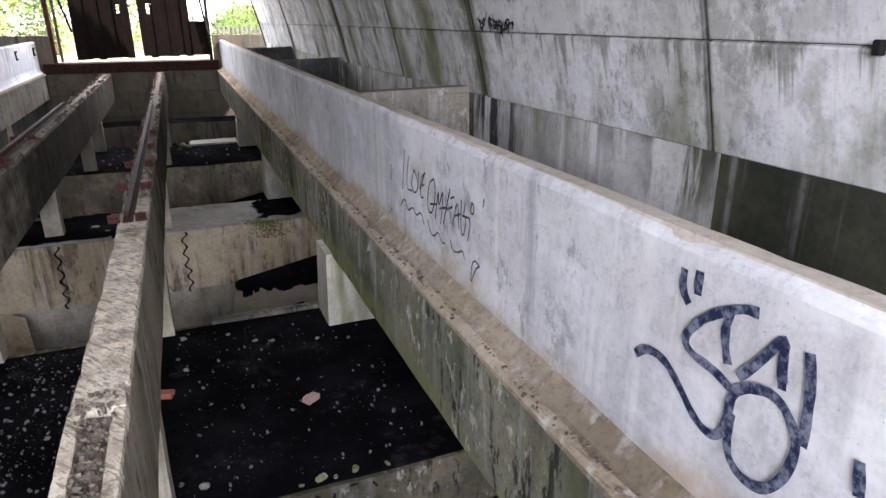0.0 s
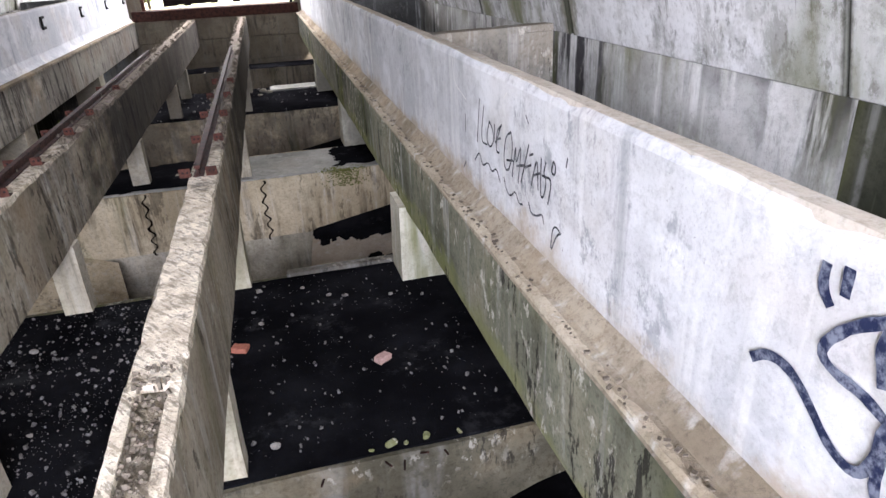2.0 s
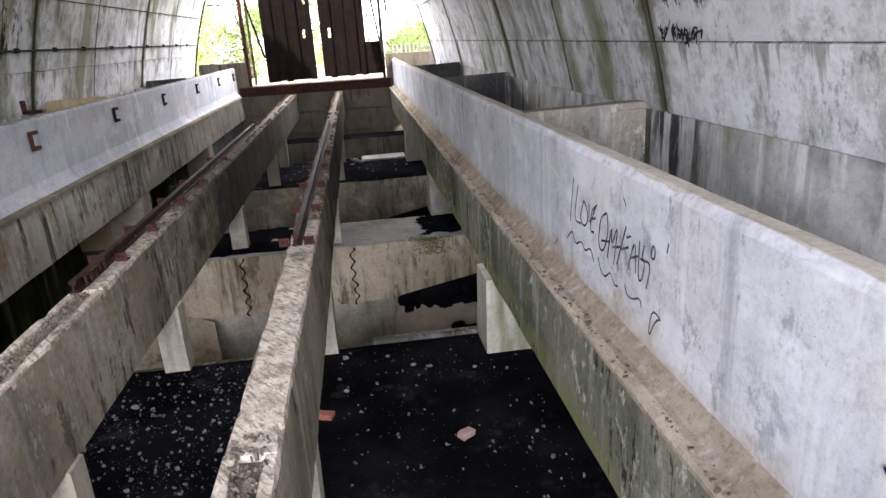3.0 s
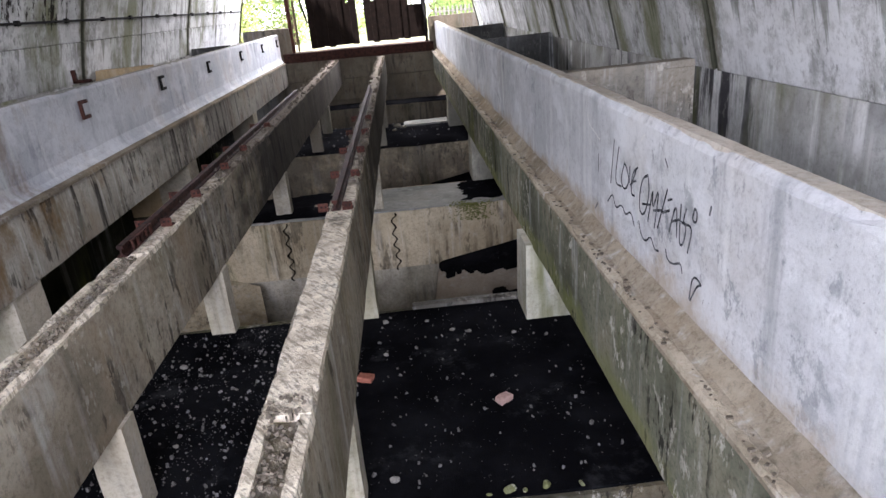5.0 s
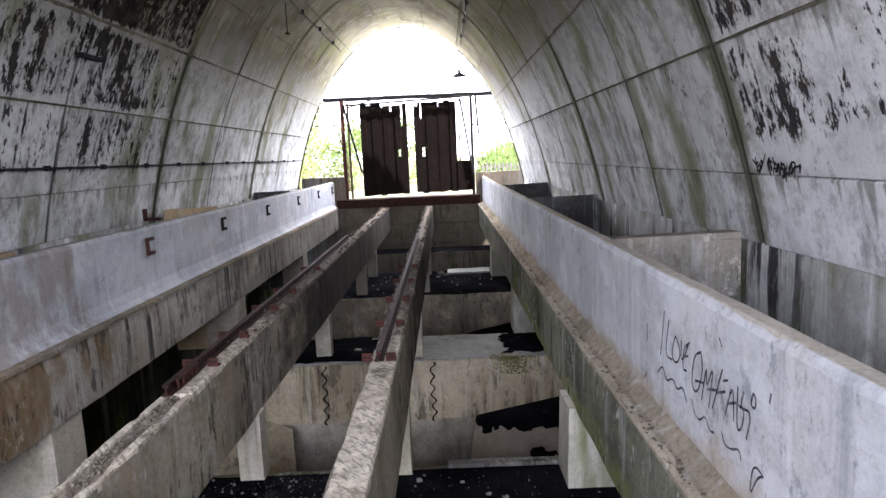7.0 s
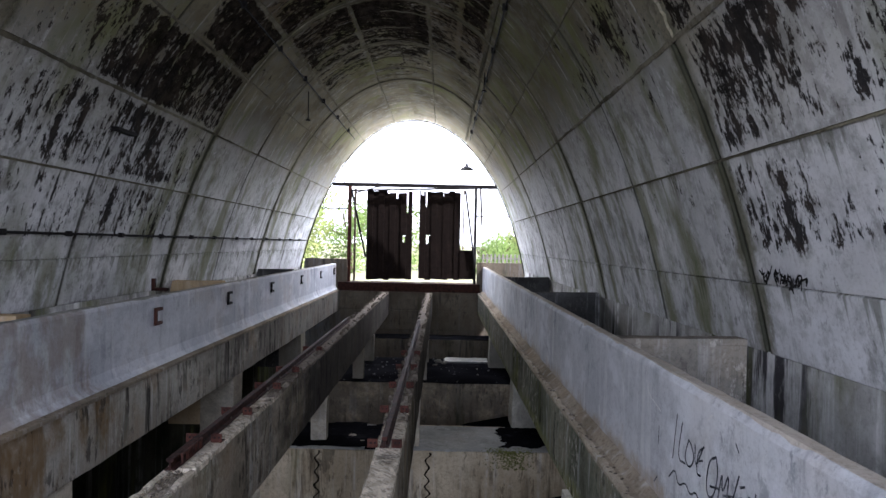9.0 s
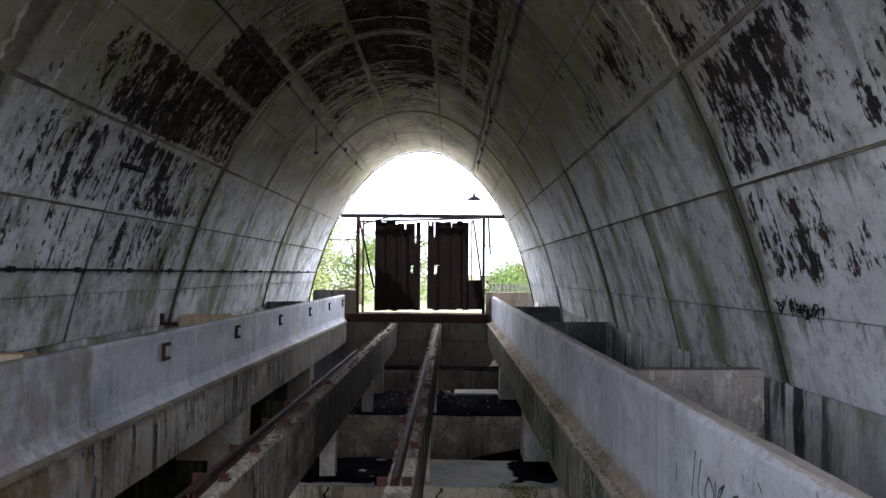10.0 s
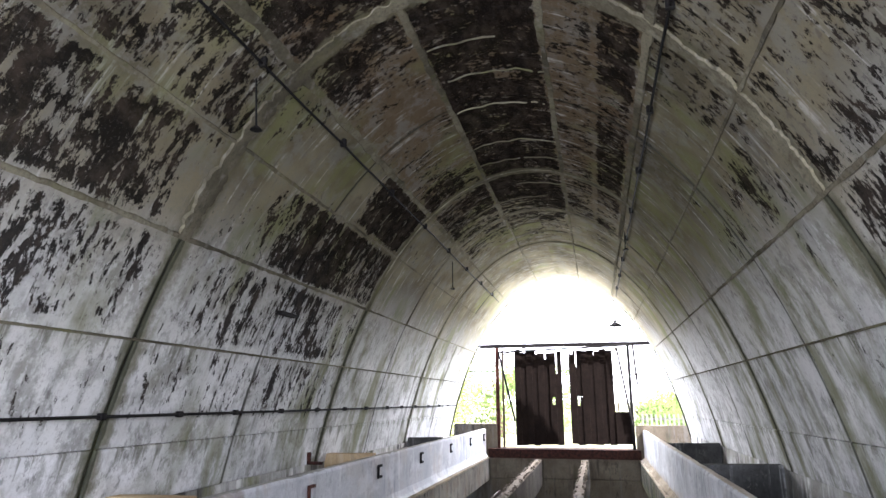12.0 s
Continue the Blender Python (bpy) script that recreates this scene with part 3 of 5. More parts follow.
def vault_panel(a0, a1, y0, y1, out, g0=0.007, g1=0.007, gap=0.004, seg=6):
    """One curved panel with bevelled rims, its length along the span in the map 'arc'."""
    bm = bmesh.new()
    uv = bm.loops.layers.uv.new("arc")
    ga = math.degrees(gap / 5.0)
    us = [a0 + ga, a0 + ga * 1.3, a0 + ga * 2.6] + [a0 + (a1 - a0) * i / seg for i in range(1, seg)] + [a1 - ga * 2.6, a1 - ga * 1.3, a1 - ga]
    vs = [y0 + g0, y0 + g0 * 1.4, y0 + g0 * 2.6, (2 * y0 + y1) / 3, (y0 + 2 * y1) / 3, y1 - g1 * 2.6, y1 - g1 * 1.4, y1 - g1]
    grid = []
    for i, a in enumerate(us):
        row = []
        for j, y in enumerate(vs):
            ring = min(i, j, len(us) - 1 - i, len(vs) - 1 - j)
            x, z = arch(a, out + (0.022, 0.004, 0.0)[min(ring, 2)])
            row.append(bm.verts.new((x, y, z)))
        grid.append(row)
    for i in range(len(us) - 1):
        for j in range(len(vs) - 1):
            bm.faces.new((grid[i][j], grid[i][j + 1], grid[i + 1][j + 1], grid[i + 1][j]))
    for f in bm.faces:
        for lp in f.loops:
            c = lp.vert.co
            ang = math.degrees(math.atan2((c.x - XC) / HALF, (c.z - BASE) / (TOP - BASE)))
            lp[uv].uv = (min(1.0, max(0.0, (c.y - y0) / (y1 - y0))), arc_length(ang))
    bmesh.ops.recalc_face_normals(bm, faces=bm.faces)
    return bm


def shell(a0, a1, out0, out1, y0, y1, n=14):
    bm = bmesh.new()
    loops = []
    for y in (y0, y1):
        inner = [bm.verts.new((arch(a0 + (a1 - a0) * i / n, out0)[0], y, arch(a0 + (a1 - a0) * i / n, out0)[1])) for i in range(n + 1)]
        outer = [bm.verts.new((arch(a0 + (a1 - a0) * i / n, out1)[0], y, arch(a0 + (a1 - a0) * i / n, out1)[1])) for i in range(n, -1, -1)]
        loops.append(inner + outer)
    m = len(loops[0])
    for i in range(m):
        bm.faces.new((loops[0][i], loops[0][(i + 1) % m], loops[1][(i + 1) % m], loops[1][i]))
    bm.faces.new(loops[0])
    bm.faces.new(loops[1][::-1])
    bmesh.ops.recalc_face_normals(bm, faces=bm.faces)
    return bm


rings = [Y_NEAR + 4.5 * (i // 2) + 2.05 * (i % 2) for i in range(11)]
wall_east = thing("wall_east", shell(44.7, 67.4, 0.026, 0.3, Y_NEAR, Y_FAR), M_JOINT, "grey concrete vault side with drip streaks", "wall", kind="structure")
wall_west = thing("wall_west", shell(-67.4, -44.7, 0.026, 0.3, Y_NEAR, Y_FAR), M_JOINT, "pale grey concrete vault side with panel joints", "wall", kind="structure")
thing("roof_backing", shell(-44.7, 44.7, 0.038, 0.3, Y_NEAR, Y_FAR, 28), M_JOINT, "concrete vault behind the ceiling panels", "ceiling", kind="structure")

# crown: one mesh of panels, the fields set back behind the joint bands
crown = bmesh.new()
crown_uv = crown.loops.layers.uv.new("arc")
for sign in (-1, 1):
    for k in range(4):
        a, b = ROWS_ARC[k] * sign, ROWS_ARC[k + 1] * sign
        if k == 0 and sign > 0:
            continue
        lo, hi = (min(a, b), max(a, b)) if k else (-9.5, 9.5)
        for i, y in enumerate(rings[:-1]):
            wob = 0.012 * noise.noise(Vector((lo, y, 3.3)))
            tmp = bpy.data.meshes.new("tmp")
            pb = vault_panel(lo, hi, y, rings[i + 1], wob, 0.006 if i % 2 else 0.015, 0.015 if i % 2 else 0.006)
            pb.to_mesh(tmp)
            pb.free()
            crown.from_mesh(tmp)
            bpy.data.meshes.remove(tmp)
thing("ceiling", crown, M_VAULT, "soot-blackened concrete vault ceiling in panels", "ceiling", kind="structure")

# thin raised bands along the joints of the crown
bands = bmesh.new()
for ang in (-53.9, -44.7, -34.7, -24.6, -9.8, 9.3, 24.0, 34.7, 44.7, 53.9):
    w = 0.7 if abs(ang) < 30 else (0.24 if abs(ang) < 50 else 0.09)
    for i in range(260):
        y0, y1 = Y_NEAR + (Y_FAR - Y_NEAR) * i / 260, Y_NEAR + (Y_FAR - Y_NEAR) * (i + 1) / 260
        vs = []
        for y in (y0, y1):
            thin = max(0.3, min(1.0, 1.45 - y * 0.07))
            e = w * thin * (1 + 0.5 * noise.noise(Vector((y * 1.7, ang, 0))) + 0.8 * noise.noise(Vector((y * 9.0, ang, 0))))
            e2 = w * thin * (1 + 0.5 * noise.noise(Vector((y * 1.7, ang, 5))) + 0.8 * noise.noise(Vector((y * 9.0, ang, 5))))
            vs.append([bands.verts.new((arch(ang + d, o)[0], y, arch(ang + d, o)[1])) for d, o in ((-e, 0.02), (-e * 0.7, -0.012), (e2 * 0.7, -0.012), (e2, 0.02))])
        for j in range(3):
            bands.faces.new((vs[0][j], vs[0][j + 1], vs[1][j + 1], vs[1][j]))
for y in rings[2:7:2] + rings[7:9]:
    for i in range(200):
        a0, a1 = -44.6 + 89.2 * i / 200, -44.6 + 89.2 * (i + 1) / 200
        vs = []
        for a in (a0, a1):
            e = (0.11 if y < 6 else 0.04) * (1 + 0.4 * noise.noise(Vector((a * 0.3, y, 0))) + 0.6 * noise.noise(Vector((a * 1.9, y, 0))))
            vs.append([bands.verts.new((arch(a, o)[0], y + d, arch(a, o)[1])) for d, o in ((-e, 0.02), (-e * 0.7, -0.015), (e * 0.7, -0.015), (e, 0.02))])
        for j in range(3):
            bands.faces.new((vs[0][j], vs[0][j + 1], vs[1][j + 1], vs[1][j]))
# pale fins of mortar squeezed through the shuttering of the crown
for y, a0, a1 in ((6.35, -9, 2), (7.0, -8, 9), (7.75, -9, 8), (8.85, -9, 9), (9.5, -10, 9), (10.6, -3, 9), (11.3, -9, 4), (12.0, -8, 9), (12.9, -9, 9), (13.6, -9, 8), (9.0, 14, 23), (7.2, 15, 22), (11.6, 12, 22)):
    prev = None
    for i in range(41):
        a = a0 + (a1 - a0) * i / 40
        e = 0.014 * (0.9 + 1.1 * noise.noise(Vector((a * 0.9, y, 1))))
        yy = y + 0.05 * noise.noise(Vector((a * 0.35, y, 2)))
        cur = [bands.verts.new((arch(a, o)[0], yy + d, arch(a, o)[1])) for d, o in ((-e, 0.008), (0.0, -0.014), (e, 0.008))] if e > 0.003 else None
        if prev and cur:
            for j in range(2):
                bands.faces.new((prev[j], prev[j + 1], cur[j + 1], cur[j]))
        prev = cur
bmesh.ops.recalc_face_normals(bands, faces=bands.faces)
M_BAND = concrete("band_concrete", (0.20, 0.183, 0.135), (0.07, 0.063, 0.046), streak=0.5, lime=0.1, moss=0.3, grit=0.8)
thing("ceiling_joint_band", bands, M_BAND, "buff mortar bands along the ceiling joints", "trim", kind="structure")

# lower walls below the lowest panels, set back a little
low_x = arch(67.0, 0.008)[0]
low_w = arch(-67.0, 0.008)[0]
thing("wall_east_lower", solid(low_x, low_x + 0.35, 3.05, Y_FAR, -3.4, 0.703, 0.0), M_LOW, "streaked damp concrete lower wall", "wall", kind="structure")
thing("wall_east_recess", solid(low_x, low_x + 0.35, Y_NEAR, 3.05, -3.4, 0.703, 0.0), M_DAMP_SHADE, "dark mossy recess in the lower wall", "wall", kind="structure")
# near-black colour stands in for shade in the gap behind the parapet
thing("wall_west_foot", solid(low_w - 0.35, low_w + 0.01, Y_NEAR, Y_FAR, -3.4, 0.05, 0.0), M_DAMP_SHADE, "foot of the wall coloured dark for the shaded gap", "wall", kind="structure")
thing("wall_west_lower", solid(low_w - 0.35, low_w, Y_NEAR, Y_FAR, 0.05, 0.703, 0.0), M_LOW, "pale streaked concrete lower wall", "wall", kind="structure")

# ---- pit: deep floor, coal-covered slabs, cross walls ----
thing("floor", solid(-4.3, 3.4, 0.4, 19.9, -3.6, -3.3, 0.0), M_COAL, "black coal-dusted pit floor", "floor", kind="structure")
SLABS = [(3.8, 6.27), (9.12, 10.3), (13.1, 15.75), (18.6, 19.6)]
for n, (a, b) in enumerate(SLABS):
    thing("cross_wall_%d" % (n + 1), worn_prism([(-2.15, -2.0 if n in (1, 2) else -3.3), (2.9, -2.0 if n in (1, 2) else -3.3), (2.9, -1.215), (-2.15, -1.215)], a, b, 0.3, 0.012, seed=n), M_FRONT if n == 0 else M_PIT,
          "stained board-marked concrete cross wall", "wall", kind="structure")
    if n in (1, 2):
        thing("cross_wall_foot_%d" % n, solid(-2.14, 2.9, a + 0.2, b - 0.2, -3.3, -2.0, 0.0), M_POST, "brown set-back foot of the cross wall", "wall", kind="structure")
    m = M_COAL if n != 1 else M_FIN
    thing("slab_%d" % (n + 1), worn_prism([(-2.14, -1.24), (2.9, -1.24), (2.9, -1.2), (-2.14, -1.2)], a + 0.03, b - 0.08, 0.15, 0.012, seed=5 + n), m,
          "slab under black coal dust" if n != 1 else "grey dusty concrete slab", "floor", kind="structure")

# sloping chute slabs in the pits


def chute(a, b, c, d, thick=0.12):
    """A slab between four corners: upper left and right, lower right and left."""
    bm = bmesh.new()
    top = [bm.verts.new(p) for p in (a, b, c, d)]
    low = [bm.verts.new(Vector(p) - Vector((0, 0, thick))) for p in (a, b, c, d)]
    bm.faces.new(top)
    bm.faces.new(low[::-1])
    for i in range(4):
        bm.faces.new((top[i], low[i], low[(i + 1) % 4], top[(i + 1) % 4]))
    bmesh.ops.recalc_face_normals(bm, faces=bm.faces)
    bmesh.ops.subdivide_edges(bm, edges=bm.edges[:], cuts=3, use_grid_fill=True)
    for v in bm.verts:
        v.co += noise.noise_vector(v.co * 2.0) * 0.02
    return bm


def coal_sheet(a, b, c, d, seed):
    """A thin ragged drift over the chute between four corners: along its top and in a patch on its higher side."""
    bm = bmesh.new()
    a, b, c, d = (Vector(p) for p in (a, b, c, d))
    n = 84
    grid = {}

    def spot(i, j):
        if (i, j) not in grid:
            u, v = i / n, j / n
            p = a.lerp(b, u).lerp(d.lerp(c, u), v)
            rag = 0.5 * noise.noise(Vector((u * 7, v * 7, seed))) + 0.35 * noise.noise(Vector((u * 19, v * 19, seed)))
            strip = 0.10 + 0.16 * u - v + 0.10 * rag
            patch = min(u - 0.40 + 0.20 * rag, v - 0.30 - 0.15 * u + 0.16 * rag)
            m = max(strip if u > 0.1 else strip - (0.1 - u), patch)
            grid[i, j] = bm.verts.new((p.x, p.y, p.z + min(0.05, 0.3 * m + 0.03))), m
        return grid[i, j]

    for i in range(n):
        for j in range(n):
            q = [spot(i, j), spot(i, j + 1), spot(i + 1, j + 1), spot(i + 1, j)]
            if max(m for v, m in q) > 0:
                bm.faces.new([v for v, m in q])
    bmesh.ops.delete(bm, geom=[v for v in bm.verts if not v.link_faces], context='VERTS')
    bmesh.ops.solidify(bm, geom=bm.faces[:], thickness=0.03)
    return bm


for dy in (0.0, 4.0):
    thing("chute_slab", chute((0.66, 9.12 + dy, -2.02), (2.4, 9.12 + dy, -1.68), (2.4, 7.0 + dy, -2.6), (0.3, 7.0 + dy, -2.8)), M_CHUTE, "pale sloping concrete chute slab below the cross wall", "chute", "pit chutes")
    thing("chute_slab", chute((-2.6, 9.12 + dy, -1.75), (-1.75, 9.12 + dy, -2.05), (-1.2, 7.0 + dy, -3.0), (-2.6, 7.0 + dy, -2.4)), M_PIT, "brown sloping concrete chute slab below the cross wall", "chute", "pit chutes")
    thing("coal_bank", coal_sheet((0.66, 9.12 + dy, -2.02), (2.4, 9.12 + dy, -1.68), (2.4, 7.0 + dy, -2.6), (0.3, 7.0 + dy, -2.8), dy), M_COAL, "black coal drifts lying on the sloping chute", "coal", "coal drifts")


def drift(cx, cy, rx, ry, z, seed, n=44):
    """A thin ragged sheet of coal dust that feathers out at its edges."""
    bm = bmesh.new()
    grid = {}

    def spot(i, j):
        if (i, j) not in grid:
            u, v = 2 * i / n - 1, 2 * j / n - 1
            rag = 0.55 * noise.noise(Vector((u * 2.6, v * 2.6, seed))) + 0.3 * noise.noise(Vector((u * 9, v * 9, seed)))
            m = 0.72 - max(abs(u), abs(v)) ** 2 + rag * 0.7
            grid[i, j] = bm.verts.new((cx + u * rx, cy + v * ry, z + 0.004 + 0.03 * max(-0.1, min(1.0, m * 1.5)))), m
        return grid[i, j]

    for i in range(n):
        for j in range(n):
            q = [spot(i, j), spot(i + 1, j), spot(i + 1, j + 1), spot(i, j + 1)]
            if max(m for v, m in q) > 0:
                bm.faces.new([v for v, m in q])
    bmesh.ops.delete(bm, geom=[v for v in bm.verts if not v.link_faces], context='VERTS')
    return bm


for n, (x, y, rx, ry) in enumerate([(1.55, 9.75, 0.55, 0.5), (-1.25, 9.72, 0.95, 0.62), (0.9, 13.5, 0.8, 0.35)]):
    thing("coal_drift", drift(x, y, rx, ry, -1.196, n * 3.1), M_COAL, "black drift of coal dust on concrete", "coal", "coal drifts")
bm = bmesh.new()
rows_c = []
for i in range(22):
    yy = 0.4 + 3.42 * i / 21
    rows_c.append([bm.verts.new((xx, yy, -1.93 + 0.26 * max(-1.2, xx - 0.6) + 0.06 * noise.noise(Vector((xx * 2.2, yy * 2.2, 1))))) for xx in [-4.1 + 6.9 * q / 30 for q in range(31)]])
for a, b in zip(rows_c, rows_c[1:]):
    for q in range(30):
        bm.faces.new((a[q], a[q + 1], b[q + 1], b[q]))
bmesh.ops.solidify(bm, geom=bm.faces[:], thickness=0.05)
thing("coal_bed", bm, M_COAL, "black bed of coal dust filling the near pit", "coal", kind="stuff")
# a pale lip; the darker grey puts its shade into the colour
thing("slab_lip", worn_prism([(0.3, -1.24), (1.27, -1.24), (1.27, -1.165), (0.3, -1.165)], 6.19, 6.275, 0.04, 0.006, (2, 3), 3, 0.012), M_FIN_GREY, "concrete lip along the slab edge, greyed for shade", "kerb")
# moss on the lip of the second slab
moss = bmesh.new()
rm = random.Random(8)
for i in range(800):
    g = rm.gauss(1.16, 0.13), rm.random()
    s_ = rm.uniform(0.004, 0.011)
    bmesh.ops.create_icosphere(moss, subdivisions=1, radius=s_, matrix=pose(g[0], 9.1 + (0.0 if g[1] < 0.6 else (g[1] - 0.6) * 0.4), -1.2 - (0.22 * rm.random() ** 1.5 if g[1] < 0.6 else 0.0)))
thing("moss", moss, M_MOSS, "yellow-green moss on the slab edge", "moss", kind="stuff")

# zigzag keyed joints in the first cross wall
for x, top, low in ((0.12, -1.2, -2.0), (-1.28, -1.2, -2.0)):
    bm = bmesh.new()
    prev = None
    for k in range(150):
        z = top - 0.02 + (low - top) * k / 149
        swing = 0.026 * math.sin(((top - z) * 38.0 + 1.2 * noise.noise(Vector((z * 3.0, x, 0)))))
        cx = x + swing + 0.03 * noise.noise(Vector((z * 2.2, x, 4))) + 0.012 * noise.noise(Vector((z * 22.0, x, 8)))
        wide = 0.015 * (0.7 + 0.9 * abs(noise.noise(Vector((z * 6.0, x, 2)))))
        cur = [bm.verts.new((cx + d, 9.098, z)) for d in (-wide, wide)]
        if prev:
            bm.faces.new((prev[0], prev[1], cur[1], cur[0]))
        prev = cur
    bmesh.ops.solidify(bm, geom=bm.faces[:], thickness=0.015)
    thing("crack", bm, M_CRACK, "dark zigzag crack in the cross wall", "crack", "wall cracks")

# ---- far cross wall under the doors ----
end = thing("wall_end", solid(-3.9, 2.7, 19.62, 20.3, -3.4, 0.16, 0.0), M_PIT, "stained concrete end wall below the doors", "wall", kind="structure")
for r, (z0, z1) in enumerate(((-0.5, 0.14), (-1.08, -0.515))):
    for c, (x0, x1) in enumerate(((-2.72, -1.5), (-1.48, -0.17), (-0.15, 1.33))):
        part("block", solid(x0, x1 - 0.015, 19.56, 19.63, z0, z1, 0.012), M_PIT, end)
thing("sill", worn_prism([(-2.72, 0.03), (1.36, 0.03), (1.36, 0.27), (-2.72, 0.27)], 19.42, 20.2, 0.2, 0.01, seed=3), M_RUST, "dark weathered threshold beam", "sill", kind="structure")

# ---- long beams ----


def rail_beam(x0, x1, seed, label, slot):
    base = empty("concrete_beam", ((x0 + x1) / 2, 10, -0.64), label, "beam", "rail beams")
    part("web", worn_prism([(x0, -0.64), (x1, -0.64), (x1, -0.012), (x0, -0.012)], 0.2, 19.56, 0.04, 0.008, (2, 3), seed, 0.034), M_BEAM, base)
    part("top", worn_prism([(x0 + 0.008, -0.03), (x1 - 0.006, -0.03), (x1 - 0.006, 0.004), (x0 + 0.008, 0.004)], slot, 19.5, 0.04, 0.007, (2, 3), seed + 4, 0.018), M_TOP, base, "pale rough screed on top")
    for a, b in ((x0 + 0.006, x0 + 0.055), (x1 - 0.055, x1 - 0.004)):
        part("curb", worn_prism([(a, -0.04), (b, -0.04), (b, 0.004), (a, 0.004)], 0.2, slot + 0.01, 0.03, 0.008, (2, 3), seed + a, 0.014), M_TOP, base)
    return base


rail_beam(-0.20, 0.0, 1, "rough concrete rail beam with pale worn top", 3.05)
rail_beam(-1.45, -1.24, 9, "stained concrete rail beam with chipped edges", 4.95)


def side_beam(s, face, edge, ledge_z, low, top, width, seed, label, m_low, m_face, m_cope):
    """A beam with a tall parapet: s is the side on which its back lies."""
    base = empty("parapet_beam", (face, 10, low), label, "beam", "parapet beams")
    back = face + s * 0.42
    part("lower_beam", worn_prism([(edge, low), (back, low), (back, ledge_z - 0.02), (edge, ledge_z - 0.02)], 0.2, 19.6, 0.1, 0.006, (3,), seed, 0.02), m_low, base, "dark streaked lower beam")
    lip = 0.004 if s > 0 else 0.028
    part("ledge", worn_prism([(edge - s * lip, ledge_z - 0.03), (face + s * 0.02, ledge_z - 0.03), (face + s * 0.02, ledge_z + (0.09 if s > 0 else 0.03)), (face - s * (0.065 if s > 0 else 0.03), ledge_z + 0.012), (edge - s * lip, ledge_z)],
                            0.2, 19.6, 0.04, 0.008 if s > 0 else 0.003, (4,), seed + 3, 0.03 if s > 0 else 0.006), M_LEDGE if s > 0 else M_LEDGE_W, base, "crumbling ledge" if s > 0 else "narrow worn ledge")
    if s > 0:
        part("lip", worn_prism([(edge - 0.006, ledge_z - 0.01), (edge + 0.055, ledge_z - 0.01), (edge + 0.046, ledge_z + 0.014), (edge - 0.004, ledge_z + 0.016)],
                               0.2, 19.6, 0.025, 0.006, (2, 3), seed + 11, 0.016), M_CHIP, base, "pale chipped lip")
    else:
        part("fillet", worn_prism([(face - 0.01, ledge_z - 0.02), (edge - 0.045, ledge_z - 0.02), (edge - 0.047, ledge_z + 0.012), (face + 0.03, ledge_z + 0.05), (face - 0.004, ledge_z + 0.15)],
                                  0.2, 19.6, 0.09, 0.003, (), seed + 11), m_face, base)
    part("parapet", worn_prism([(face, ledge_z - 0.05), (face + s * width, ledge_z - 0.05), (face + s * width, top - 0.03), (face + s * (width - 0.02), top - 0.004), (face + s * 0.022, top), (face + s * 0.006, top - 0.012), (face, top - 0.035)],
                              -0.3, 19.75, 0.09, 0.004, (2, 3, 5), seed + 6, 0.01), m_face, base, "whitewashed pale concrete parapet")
    part("coping", worn_prism([(face + s * 0.014, top - 0.02), (face + s * (width - 0.01), top - 0.025), (face + s * (width - 0.02), top + 0.002), (face + s * 0.02, top + 0.006)],
                             -0.3, 19.7, 0.09, 0.004, (2, 3), seed + 8, 0.008), m_cope, base, "sandy worn top edge")
    return base


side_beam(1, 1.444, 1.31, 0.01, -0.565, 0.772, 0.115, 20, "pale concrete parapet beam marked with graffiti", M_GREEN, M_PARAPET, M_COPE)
side_beam(-1, -2.82, -2.70, 0.05, -0.55, 0.79, 0.13, 30, "pale concrete parapet beam with iron staples", M_BEAM_W, M_PARAPET_W, M_FIN)

# ---- posts under the beams ----
post_bm = worn_prism([(-0.1, 0.0), (0.1, 0.0), (0.1, 0.58), (-0.1, 0.58)], -0.08, 0.08, 0.08, 0.006, (), 2)
first = thing("concrete_post", post_bm, M_POST, "short pale concrete post on a coal-dusted slab", "post", "beam posts")
first.matrix_basis = pose(-0.09, 6.19, -1.21)
for x, ys in ((-0.1, (3.95, 9.35, 13.4, 15.3)), (-1.32, (4.1, 6.2, 9.45, 13.4, 15.3))):
    for y in ys:
        copy_thing(first, pose(x, y, -1.21))
big = thing("concrete_pier", worn_prism([(1.24, -1.21), (1.72, -1.21), (1.72, -0.55), (1.255, -0.55)], 5.79, 6.2, 0.1, 0.008, (), 4), M_PIER, "pale damp concrete pier with green algae", "pier", "beam piers")
for y in (4.45, 8.9):
    copy_thing(big, pose(0.06, y, 0))
for y in (0.0, 4.45, 8.9):
    thing("concrete_pier", worn_prism([(-3.19, -3.3), (-2.72, -3.3), (-2.72, -0.54), (-3.19, -0.54)], 5.79 + y, 6.2 + y, 0.1, 0.008, (), 6 + y), M_POST, "tall pale concrete pier rising from the dark pit", "pier", "beam piers")

# ---- cross fins between parapets and vault ----
def cross_fin(x0, x1, y, z0, z1, m, label):
    base = empty("cross_fin", ((x0 + x1) / 2, y + 0.08, -1.3), label, "partition", "cross fins")
    part("slab", worn_prism([(x0, -1.3), (x1, -1.3), (x1, z1 - 0.05), (x0, z0 - 0.05)], y, y + 0.16, 0.05, 0.005, (2, 3), y, 0.008), m, base)
    part("capping", worn_prism([(x0, z0 - 0.05), (x1, z1 - 0.05), (x1, z1), (x0, z0)], y - 0.006, y + 0.166, 0.043, 0.006, (2, 3), y + 5, 0.012), m, base, "worn top edge")


